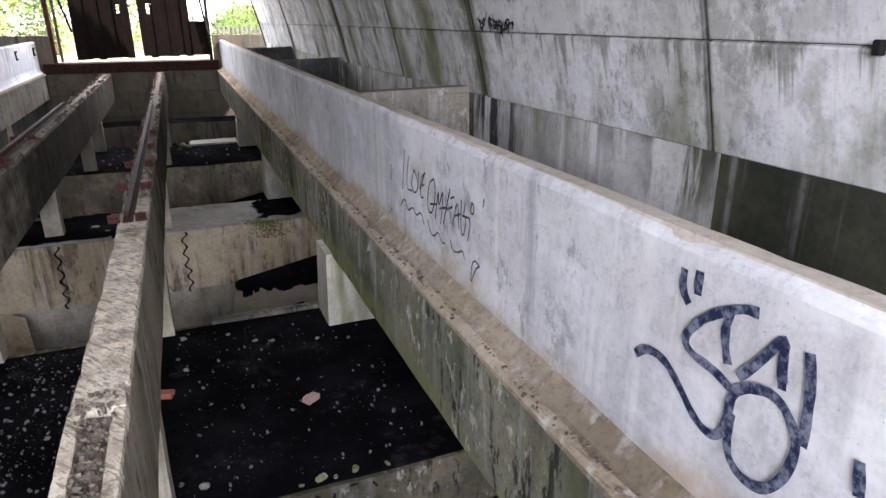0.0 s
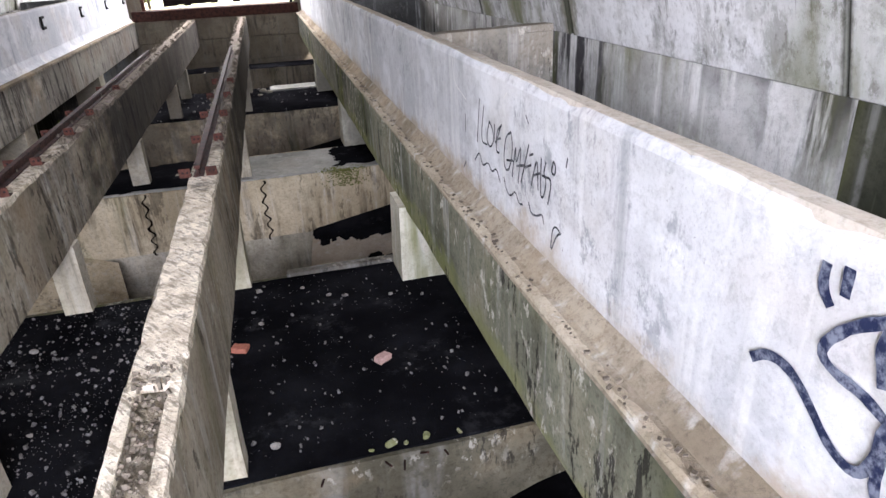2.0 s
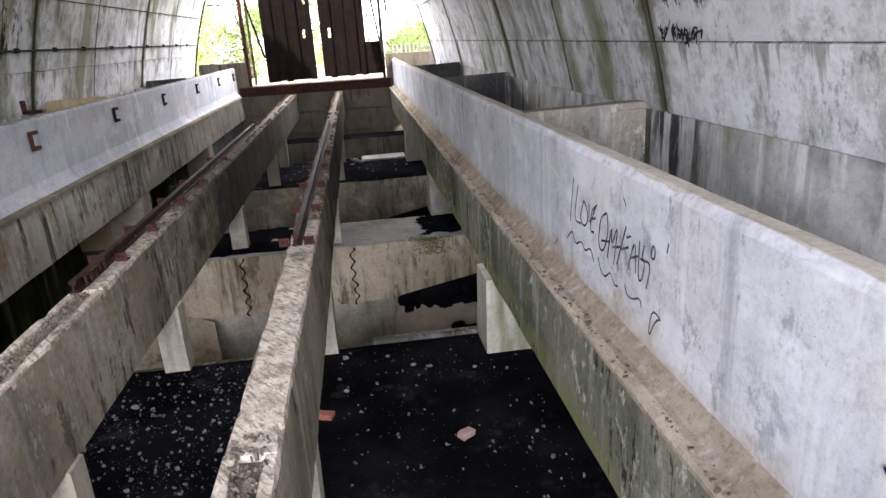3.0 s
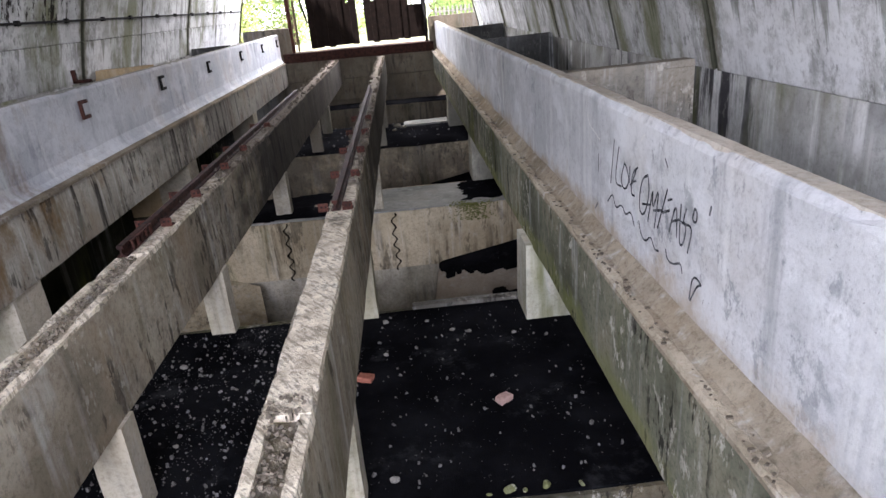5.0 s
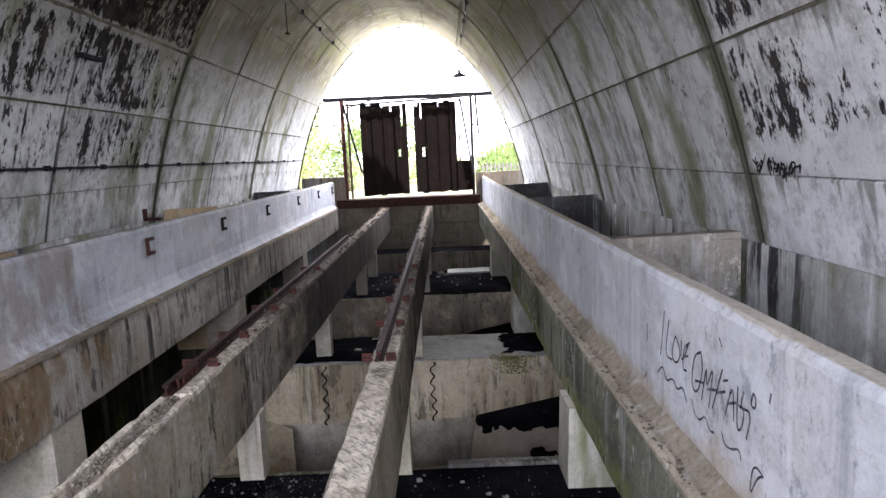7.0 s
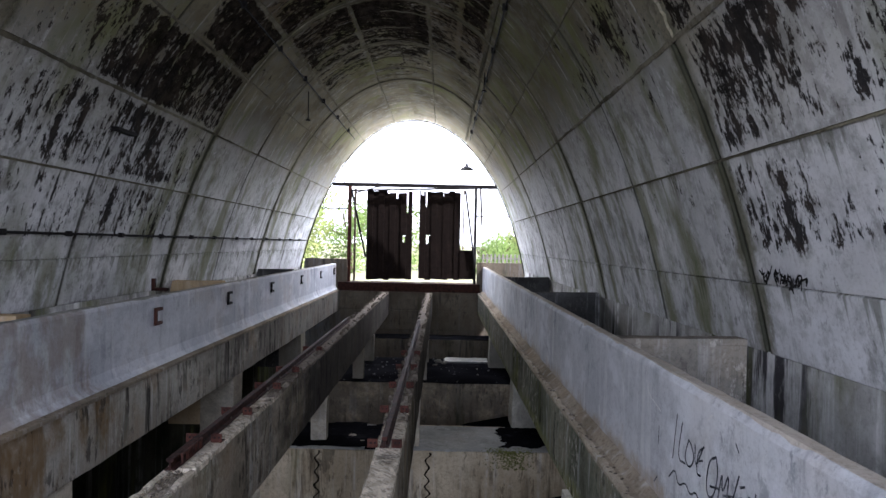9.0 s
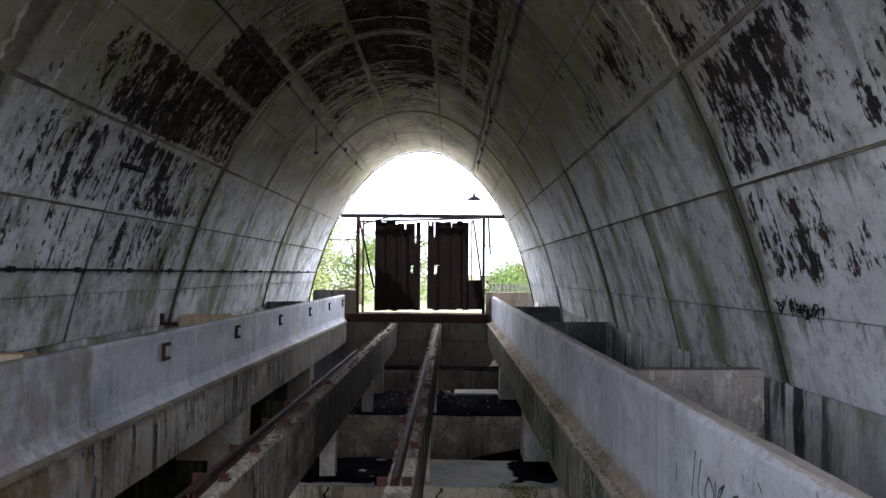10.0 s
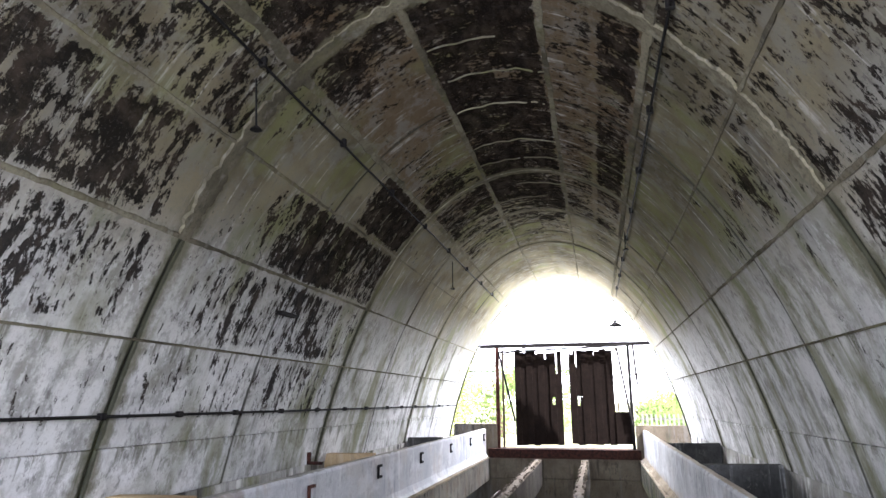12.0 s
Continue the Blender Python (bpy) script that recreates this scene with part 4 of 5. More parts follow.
for y in (5.85, 10.4, 14.8):
    cross_fin(1.57, 2.57, y, 0.735, 0.75, M_FIN_GREY if y < 8 else M_FIN_DARK, "grey-brown concrete fin between parapet and vault" if y < 8 else "near-black concrete fin between parapet and vault")
    cross_fin(-3.72, -2.96, y, 0.80, 0.81, M_FIN_TAN if y < 14 else M_FIN_DARK, "buff concrete fin between parapet and vault" if y < 14 else "dark concrete fin between parapet and vault")
# unseen platform added behind, where the beams start; its edge shades the pit
thing("platform", solid(-3.75, 2.58, Y_NEAR, 0.75, -3.4, -0.63, 0.02), M_PLAT, "unseen concrete platform added to shade the near pit", "floor", kind="structure")

# ---- rails with clips ----


def rail(x, y0, y1, z, label, x_end=None):
    base = empty("rail", (x, y0, z), label, "rail", "track rails")
    prof = [(-0.045, 0), (0.045, 0), (0.045, 0.009), (0.009, 0.017), (0.008, 0.06), (0.028, 0.066), (0.028, 0.088), (-0.028, 0.088), (-0.028, 0.066), (-0.008, 0.06), (-0.009, 0.017), (-0.045, 0.009)]
    bm = bmesh.new()
    loops = [[bm.verts.new((xx + a * 0.72, y, z + b * 0.85)) for a, b in prof] for xx, y in ((x, y0), (x if x_end is None else x_end, y1))]
    for i in range(len(prof)):
        j = (i + 1) % len(prof)
        bm.faces.new((loops[0][i], loops[0][j], loops[1][j], loops[1][i]))
    bm.faces.new(loops[0][::-1])
    bm.faces.new(loops[1])
    bmesh.ops.recalc_face_normals(bm, faces=bm.faces)
    part("rail_bar", bm, M_RUST, base)
    return base


def clip(base, x, y, z, w=0.19):
    for s in (-1, 1):
        bm = bmesh.new()
        xa, xb = sorted((x + s * 0.048, x + s * w))
        box(bm, xa, xb, y - 0.035, y + 0.035, z, z + 0.008, 0.002)
        box(bm, xa, xb, y - 0.035, y - 0.028, z + 0.006, z + 0.062, 0.002)
        arm = part("angle_clip", bm, M_RED, base, "red rusty angle clip")
        for q in (0.35, 0.75):
            h = bmesh.new()
            tube(h, (xa + (xb - xa) * q, y - 0.0375, z + 0.035), (xa + (xb - xa) * q, y - 0.034, z + 0.035), 0.008, 8)
            part("bolt_hole", h, M_IRON, arm)


r2 = rail(-0.128, 5.42, 12.2, 0.006, "rusty steel rail on the concrete beam")
for i in range(5):
    clip(r2, -0.128, 5.46 + 0.92 * i, 0.004, 0.12)
r1 = rail(-1.39, 4.9, 12.5, 0.006, "rust-red steel rail on the chipped beam", -1.405)
for i, y in enumerate((5.5, 6.22, 7.15, 7.95, 9.3)):
    clip(r1, -1.39 - 0.002 * (y - 4.9), y, 0.004, 0.125)
# slotted fishplate at the rail's broken end
fp = bmesh.new()
for i in range(5):
    box(fp, -1.362, -1.348, 5.0 + 0.075 * i, 5.028 + 0.075 * i, 0.02, 0.075, 0.002)
box(fp, -1.364, -1.346, 4.99, 5.34, 0.012, 0.022, 0.002)
box(fp, -1.364, -1.346, 4.99, 5.34, 0.072, 0.082, 0.002)
part("slotted_plate", fp, M_RED, r1, "slotted rusty joint plate")

# rubble along the beam tops
rub = bmesh.new()
rnd = random.Random(4)
for i in range(420):
    x = rnd.choice((-0.1, -1.345)) + rnd.choice((-1, 1)) * rnd.uniform(0.045, 0.095)
    y = rnd.uniform(6.0, 19.3)
    s = rnd.uniform(0.008, 0.028)
    bmesh.ops.create_cube(rub, size=s * 1.7, matrix=pose(x, y, 0.006 + s * 0.3, rnd.uniform(0, 90), rnd.uniform(0, 90), rnd.uniform(0, 90)) @ Matrix.Diagonal((1, 1.4, 0.6, 1)))
for i in range(2400):
    x = rnd.choice((-0.1, -1.345)) + rnd.uniform(-0.05, 0.045)
    y = rnd.uniform(0.95, 3.0) if x > -0.7 else rnd.uniform(1.6, 4.95)
    s = 0.002 + 0.007 * rnd.random() ** 4
    bmesh.ops.create_cube(rub, size=s * 1.7, matrix=pose(x, y, -0.012 + s * 0.4, rnd.uniform(0, 90), rnd.uniform(0, 90), 0))
for i in range(60):
    x = rnd.choice((-0.1, -1.345)) + rnd.uniform(-0.075, 0.075)
    s_ = rnd.uniform(0.006, 0.016)
    bmesh.ops.create_cube(rub, size=s_, matrix=pose(x, rnd.gauss(3.08, 0.06), 0.0 + s_ * 0.2, rnd.uniform(0, 90), rnd.uniform(0, 90), rnd.uniform(0, 90)) @ Matrix.Diagonal((1, 1.6, 0.6, 1)))
thing("beam_rubble", rub, M_CRUMB, "crumbs of mortar along the rail beams", "rubble", kind="stuff")
# crumbled bits on the ledges
crumb = bmesh.new()
for i in range(420):
    y = 1.2 + 18.0 * rnd.random() ** 1.4
    side = rnd.random() < 0.75
    x, z = (rnd.uniform(1.31, 1.365), 0.024) if side else (rnd.uniform(-2.765, -2.71), 0.054)
    s = rnd.uniform(0.003, 0.009)
    bmesh.ops.create_cube(crumb, size=s * 1.7, matrix=pose(x, y, z, rnd.uniform(-15, 15), 0, rnd.gauss(90, 35)) @ Matrix.Diagonal((0.9, 1.4, 0.5, 1)))
thing("ledge_crumbs", crumb, M_CRUMB, "crumbling mortar flakes on the ledges", "rubble", kind="stuff")

# ---- litter on the first slab ----
gravel = bmesh.new()
for i in range(3400):
    left = rnd.random() < 0.86
    x = rnd.uniform(-2.1, -0.1) if left else rnd.uniform(0.0, 1.5)
    y = rnd.uniform(3.95, 6.15)
    s = 0.002 + 0.011 * rnd.random() ** 7
    bmesh.ops.create_cube(gravel, size=s * 1.7, matrix=pose(x, y, -1.2 + s * 0.4, rnd.uniform(0, 90), rnd.uniform(0, 90), rnd.uniform(0, 90)) @ Matrix.Diagonal((1, 1.3, 0.7, 1)))
for i in range(180):
    x, (y0, y1) = rnd.uniform(-2.1, 1.4), SLABS[2]
    s = 0.004 + 0.02 * rnd.random() ** 3
    bmesh.ops.create_cube(gravel, size=s * 1.7, matrix=pose(x, rnd.uniform(y0, y1), -1.2 + s * 0.3, 0, 0, rnd.uniform(0, 90)))
thing("gravel", gravel, M_GRIT, "pale grit scattered over black coal dust", "gravel", kind="stuff")
for n, (x, y, s) in enumerate([(0.085, 5.461, 0.035), (0.07, 6.0, 0.045), (0.42, 5.95, 0.03), (0.75, 5.7, 0.03), (0.62, 5.75, 0.035), (-1.75, 5.5, 0.06), (-1.5, 5.6, 0.05),
                              (-0.75, 4.9, 0.03), (-1.25, 4.6, 0.03), (0.15, 4.05, 0.05), (1.1, 5.6, 0.03), (-0.6, 5.3, 0.025), (-1.0, 5.2, 0.02)]):
    s = s * 0.62
    bm = lump(s, n * 2.7)
    bmesh.ops.translate(bm, vec=(x, y, -1.2 + s * 0.35), verts=bm.verts)
    thing("stone", bm, M_STONE, "pale rubble stone lying on coal dust", "stone", "rubble stones")
for nm, x, y, m, lab, turn in (("brick_fragment", 0.875, 4.697, M_BRICK2, "broken pinkish brick lying on black dust", 40), ("brick_fragment", -0.06, 5.133, M_BRICK, "broken orange-red brick lying on black dust", -20)):
    bm = bmesh.new()
    box(bm, -0.055, 0.055, -0.035, 0.035, 0.0, 0.045, 0.006)
    bmesh.ops.subdivide_edges(bm, edges=bm.edges[:], cuts=2, use_grid_fill=True)
    for v in bm.verts:
        v.co += noise.noise_vector(v.co * 18 + Vector((x, 0, 0))) * 0.007
    bmesh.ops.transform(bm, matrix=pose(x, y, -1.197, 4, 3, turn), verts=bm.verts)
    thing(nm, bm, m, lab, "brick", "brick fragments")
# broken lip and bent bars at the near edge of the first slab
for n, (x, w) in enumerate([(0.66, 0.02), (0.78, 0.035), (0.86, 0.02), (0.98, 0.03), (1.17, 0.025)]):
    bm = bmesh.new()
    box(bm, -w, w, -w * 0.6, w * 0.6, -w * 0.5, w * 0.5, 0.01)
    bmesh.ops.subdivide_edges(bm, edges=bm.edges[:], cuts=1, use_grid_fill=True)
    for v in bm.verts:
        v.co += noise.noise_vector(v.co * 14 + Vector((n * 3.0, 0, 0))) * w * 0.5
    bmesh.ops.transform(bm, matrix=pose(x, 3.86 + 0.02 * (n % 2), -1.19, 10 * n, 8, 25 * n), verts=bm.verts)
    thing("concrete_chunk", bm, M_GREEN, "broken lump of concrete on the slab edge", "concrete chunk", "edge chunks")

for n, (x, ln, tilt) in enumerate([(0.72, 0.13, 20), (0.84, 0.1, -15), (0.92, 0.16, 35), (1.06, 0.09, 5), (0.4, 0.08, -30)]):
    bar = tube(bmesh.new(), (x, 3.83, -1.26), (x + 0.03 * math.sin(radians(tilt * 3)), 3.83 - ln * math.cos(radians(tilt)), -1.24 + ln * math.sin(radians(tilt))), 0.006, 6)
    thing("rebar_stub", bar, M_RUST, "bent rusty bar stub in the broken slab edge", "rebar", "bar stubs")

# ---- iron staples on the west parapet ----


def staple(y, z):
    bm = bmesh.new()
    x = -2.82
    box(bm, x - 0.02, x + 0.028, y - 0.06, y - 0.025, z - 0.10, z + 0.085, 0.004)
    box(bm, x - 0.02, x + 0.028, y - 0.03, y + 0.10, z + 0.05, z + 0.085, 0.004)
    box(bm, x - 0.02, x + 0.028, y - 0.03, y + 0.10, z - 0.10, z - 0.065, 0.004)
    return bm


for i, y in enumerate((5.15, 7.92, 10.26, 12.6, 15.05, 17.3, 19.3)):
    thing("iron_staple", staple(y, 0.585), M_RED if i < 2 else M_IRON, "rusty channel-shaped iron staple in the parapet" if i < 2 else "black channel-shaped iron staple in the parapet", "staple", "parapet staples")

# ---- conduit on the west wall, cables under the crown ----
px, pz = arch(-60.05)
px = arch(-math.degrees(math.acos((1.445 - BASE) / (TOP - BASE))))[0] + 0.03
cond = empty("wall_conduit", (px, 6, 1.445), "thin dark conduit clamped along the vault side", "conduit")
part("pipe", tube(bmesh.new(), (px, -2.6, 1.45), (px, Y_FAR - 0.1, 1.44), 0.013, 8), M_IRON, cond)
for i in range(20):
    y = -1.9 + 1.04 * i + 0.2 * noise.noise(Vector((i * 3.1, 0, 0)))
    part("clamp", solid(px - 0.03, px + 0.02, y - 0.035, y + 0.035, 1.42, 1.475, 0.008), M_IRON, cond)


def cable(ang, label, wob):
    x, z = arch(ang, -0.03)
    base = empty("ceiling_cable", (x, 6, z), label, "cable", "ceiling cables")
    bm = bmesh.new()
    pts = [Vector((x + wob * noise.noise(Vector((i * 0.7, ang, 0))), Y_NEAR + 0.3 + 0.55 * i, z - 0.02 + wob * noise.noise(Vector((i * 0.9, ang, 4))))) for i in range(39)]
    loops = [[bm.verts.new(p + Vector((0.012 * math.cos(q * math.pi / 3), 0, 0.012 * math.sin(q * math.pi / 3)))) for q in range(6)] for p in pts]
    for a, b in zip(loops, loops[1:]):
        for q in range(6):
            bm.faces.new((a[q], a[(q + 1) % 6], b[(q + 1) % 6], b[q]))
    part("cord", bm, M_IRON, base)
    for p in pts[::3]:
        part("clip", solid(p.x - 0.03, p.x + 0.03, p.y - 0.02, p.y + 0.02, p.z - 0.02, p.z + 0.06, 0.004), M_IRON, base)
    return base


cable(25.9, "black cable clipped along the vault crown", 0.015)
cable(-26.6, "black cable clipped along the vault crown", 0.01)


def drop_rod(ang, y, length, lean=0.0):
    x, z = arch(ang, 0.0)
    base = empty("hanging_rod", (x, y, z), "thin dark lamp rod hanging from the vault", "lamp rod", "lamp rods")
    part("rod", tube(bmesh.new(), (x, y, z + 0.02), (x + lean, y, z - length), 0.009, 6), M_IRON, base)
    b = bmesh.new()
    bmesh.ops.create_cone(b, cap_ends=True, segments=10, radius1=0.05, radius2=0.02, depth=0.03, matrix=pose(x + lean, y, z - length))
    part("cap", b, M_IRON, base)


drop_rod(-28.0, 12.4, 0.5)
drop_rod(-28.5, 5.2, 0.42, 0.03)
drop_rod(25.0, 11.5, 0.3)

# pendant lamp near the far mouth
lamp = empty("pendant_lamp", (0.88, 18.7, 3.45), "dark enamel pendant lamp hanging in the mouth", "lamp")
part("stem", tube(bmesh.new(), (0.88, 18.7, 4.15), (0.88, 18.7, 3.6), 0.008, 6), M_IRON, lamp)
b = bmesh.new()
for (r0, z0), (r1, z1) in zip(((0.03, 3.66), (0.035, 3.58), (0.10, 3.55)), ((0.035, 3.58), (0.10, 3.55), (0.21, 3.48))):
    bmesh.ops.create_cone(b, cap_ends=False, segments=20, radius1=r1, radius2=r0, depth=z0 - z1, matrix=pose(0.88, 18.7, (z0 + z1) / 2))
part("shade", b, M_IRON, lamp)
# bits of iron on the vault sides
for y, z, ln in ((7.55, 2.53, 0.4),):
    ang = -math.degrees(math.acos((z - BASE) / (TOP - BASE)))
    x = arch(ang)[0]
    thing("iron_bracket", solid(x - 0.01, x + 0.07, y, y + ln, z - 0.02, z + 0.02, 0.004), M_IRON, "small rusty iron bracket on the vault side", "bracket", "wall brackets")
bm = solid(-3.62, -3.57, 9.55, 9.60, 0.72, 0.88, 0.005)
box(bm, -3.62, -3.4, 9.55, 9.60, 0.72, 0.76, 0.005)
thing("angle_iron", bm, M_RUST, "rusty angle iron standing on the wall ledge", "bracket")

# ---- doors and frame in the far mouth ----
YD = 19.8


def door_leaf(name, x0, x1, z0, z1, cuts, label, seed):
    """Corrugated boards side by side; cuts are (x, from, to, half width) openings through single boards."""
    base = empty(name, ((x0 + x1) / 2, YD, z0), label, "door", kind="structure")
    n = round((x1 - x0) / 0.16)
    w = (x1 - x0) / n
    r = random.Random(seed)
    for i in range(n):
        a, b = x0 + w * i, x0 + w * (i + 1) + 0.012
        lo, hi = z0 + r.uniform(-0.03, 0.02), z1 + r.uniform(-0.06, 0.01)
        dy = 0.012 * (i % 2) + r.uniform(-0.003, 0.003)
        at = lo
        for hole, c0, c1, half in cuts:
            if a < hole < b - 0.012:
                part("board", solid(a, b, YD + dy, YD + 0.03 + dy, at, c0, 0.004), M_DOOR, base)
                top = min(c1, hi)
                if hole - half > a + 0.004:
                    part("board", solid(a, hole - half, YD + dy, YD + 0.03 + dy, c0 - 0.01, top, 0.002), M_DOOR, base)
                if hole + half < b - 0.004:
                    part("board", solid(hole + half, b, YD + dy, YD + 0.03 + dy, c0 - 0.01, top - 0.02, 0.002), M_DOOR, base)
                at = c1 - 0.01
        if at < hi:
            part("board", solid(a, b, YD + dy, YD + 0.03 + dy, at, hi, 0.004), M_DOOR, base)
    for z in (0.6, 1.25, 2.1):
        part("rail", solid(x0, x1, YD + 0.045, YD + 0.09, z - 0.05, z + 0.05, 0.004), M_DOOR, base)


door_leaf("door_1", -1.97, -0.65, 0.36, 2.95, ((-1.34, 2.86, 3.2, 0.03), (-1.09, 2.72, 3.2, 0.022), (-0.88, 1.44, 1.66, 0.035), (-0.79, 2.3, 3.2, 0.03)), "dark boarded double door leaf hanging slightly ajar", 1)
door_leaf("door_2", -0.43, 0.76, 0.38, 2.97, ((-0.35, 2.84, 3.2, 0.03), (-0.19, 1.42, 1.68, 0.035), (-0.24, 2.5, 3.2, 0.025), (0.25, 2.8, 3.2, 0.02)), "dark boarded double door leaf with torn edge", 2)
thing("door_patch", solid(0.77, 1.19, YD - 0.02, YD + 0.02, 0.4, 1.25, 0.006), M_DOOR, "dark sheet patch beside the door leaf", "sheet")
fr = empty("door_frame", (-0.55, YD, 0.3), "rusty steel and timber door frame across the mouth", "door frame", kind="structure")
part("lintel", worn_prism([(-2.98, 3.06), (1.8, 3.06), (1.8, 3.16), (-2.98, 3.16)], YD - 0.05, YD + 0.08, 0.06, 0.006, (), 3), M_IRON, fr)
part("track", tube(bmesh.new(), (-2.4, YD - 0.08, 2.93), (1.25, YD - 0.08, 3.06), 0.025, 8), M_IRON, fr)
part("post", solid(-2.52, -2.42, YD - 0.05, YD + 0.05, 0.25, 3.08, 0.008), M_RED, fr, "reddish rusty post")
part("post", solid(1.17, 1.25, YD - 0.05, YD + 0.05, 0.25, 3.08, 0.008), M_IRON, fr)
part("post", solid(-2.34, -2.28, YD - 0.03, YD + 0.03, 0.3, 3.0, 0.006), M_WOOD, fr)
part("post", solid(0.84, 0.88, YD - 0.02, YD + 0.02, 1.26, 3.0, 0.004), M_WOOD, fr)
for z, a, b in ((2.4, -3.3, -2.45), (2.25, 1.2, 2.3)):
    part("crossbar", tube(bmesh.new(), (a, YD, z), (b, YD, z), 0.018, 6), M_IRON, fr)
for a, b in (((-2.42, 2.95), (-1.98, 1.0)), ((1.34, 3.06), (1.4, 1.98)), ((0.9, 3.0), (1.2, 0.9))):
    part("brace", tube(bmesh.new(), (a[0], YD - 0.06, a[1]), (b[0], YD - 0.06, b[1]), 0.028, 6), M_IRON, fr)
part("brace", tube(tube(bmesh.new(), (-2.3, YD - 0.1, 2.86), (-1.3, YD - 0.1, 3.14), 0.02, 6), (-1.3, YD - 0.1, 3.14), (0.7, YD - 0.1, 3.12), 0.018, 6), M_IRON, fr)
for i, x in enumerate((-2.64, -2.16, -1.67, -1.20, -0.73)):
    part("bar", tube(bmesh.new(), (x, YD, 3.1), (x, YD, min(4.7, arch(math.degrees(math.asin((x - XC) / HALF)))[1])), 0.012, 6), M_IRON, fr, "thin dark bar")
rim = bmesh.new()
for i in range(48):
    a, b = arch(-68 + 136 * i / 48, -0.015), arch(-68 + 136 * (i + 1) / 48, -0.015)
    tube(rim, (a[0], Y_FAR - 0.02, a[1]), (b[0], Y_FAR - 0.02, b[1]), 0.016, 6)
part("arch_rim", rim, M_IRON, fr, "thin dark iron rim round the mouth")
for x0, x1, z in ((-3.75, -2.5, 0.93), (1.28, 2.7, 0.9)):
    thing("low_wall", worn_prism([(x0, -0.2), (x1, -0.2), (x1, z), (x0, z)], YD - 0.1, YD + 0.12, 0.11, 0.01, (2, 3), x0, 0.02), M_PIT, "low buff block wall beside the doorway", "low wall", "mouth walls")

# ---- graffiti ----


def ribbon(strokes, width, x=1.4395):
    bm = bmesh.new()
    for s in strokes:
        pts = [Vector((0, a, b)) for a, b in s]
        for _ in range(2):
            fine = [pts[0]]
            for a, b in zip(pts, pts[1:]):
                fine += [a * 0.75 + b * 0.25, a * 0.25 + b * 0.75]
            pts = fine + [pts[-1]]
        prev = None
        for i, p in enumerate(pts):
            way = (pts[min(i + 1, len(pts) - 1)] - pts[max(i - 1, 0)]).normalized()
            side = Vector((0, -way.z, way.y)) * width * (0.5 + 0.12 * noise.noise(p * 30))
            cur = [bm.verts.new(Vector((x - 0.00004 * i, 0, 0)) + p + side), bm.verts.new(Vector((x - 0.00004 * i, 0, 0)) + p - side)]
            if prev:
                bm.faces.new((prev[0], prev[1], cur[1], cur[0]))
            prev = cur
    return bm


MARKS_A = [
    [(4.211, 0.596), (4.263, 0.355)],
    [(4.141, 0.571), (4.2, 0.373), (4.091, 0.385)],
    [(4.054, 0.513), (4.11, 0.408), (4.041, 0.376), (3.979, 0.443), (4.021, 0.498), (4.054, 0.513)],
    [(3.977, 0.515), (3.974, 0.4), (3.889, 0.52)],
    [(3.871, 0.535), (3.944, 0.49), (3.954, 0.384), (3.904, 0.393)],
    [(3.949, 0.446), (3.883, 0.469)],
    [(3.741, 0.532), (3.816, 0.497), (3.844, 0.373), (3.811, 0.329), (3.759, 0.357), (3.719, 0.462), (3.741, 0.532)],
    [(3.803, 0.385), (3.712, 0.408)],
    [(3.728, 0.325), (3.675, 0.514), (3.683, 0.381), (3.605, 0.533), (3.65, 0.32)],
    [(3.672, 0.395), (3.568, 0.428)],
]
MARKS_B = [
    [(3.525, 0.532), (3.614, 0.333)],
    [(3.519, 0.486), (3.473, 0.505)],
    [(3.566, 0.419), (3.492, 0.452)],
    [(3.49, 0.362), (3.427, 0.518), (3.414, 0.365)],
    [(3.475, 0.41), (3.395, 0.446)],
    [(3.385, 0.513), (3.39, 0.345), (3.351, 0.355), (3.325, 0.443), (3.375, 0.444)],
    [(3.336, 0.51), (3.364, 0.438), (3.271, 0.461), (3.309, 0.339)],
    [(3.265, 0.532), (3.284, 0.483), (3.247, 0.478), (3.242, 0.523), (3.265, 0.532)],
    [(3.141, 0.579), (3.151, 0.54)],
]
MARKS_C = [
    [(4.311, 0.243), (4.224, 0.318), (4.181, 0.24), (4.083, 0.3), (4.029, 0.253), (3.955, 0.305), (3.903, 0.243)],
    [(3.849, 0.29), (3.814, 0.23), (3.756, 0.218), (3.696, 0.273), (3.65, 0.221), (3.601, 0.235)],
    [(3.534, 0.271), (3.505, 0.227), (3.439, 0.239), (3.379, 0.273), (3.363, 0.232)],
    [(3.289, 0.154), (3.269, 0.273), (3.182, 0.256), (3.226, 0.245), (3.279, 0.154)],
    [(4.53, 0.137), (4.477, 0.186)],
    [(4.464, 0.466), (4.47, 0.363)],
    [(3.568, 0.646), (3.537, 0.616)],
]
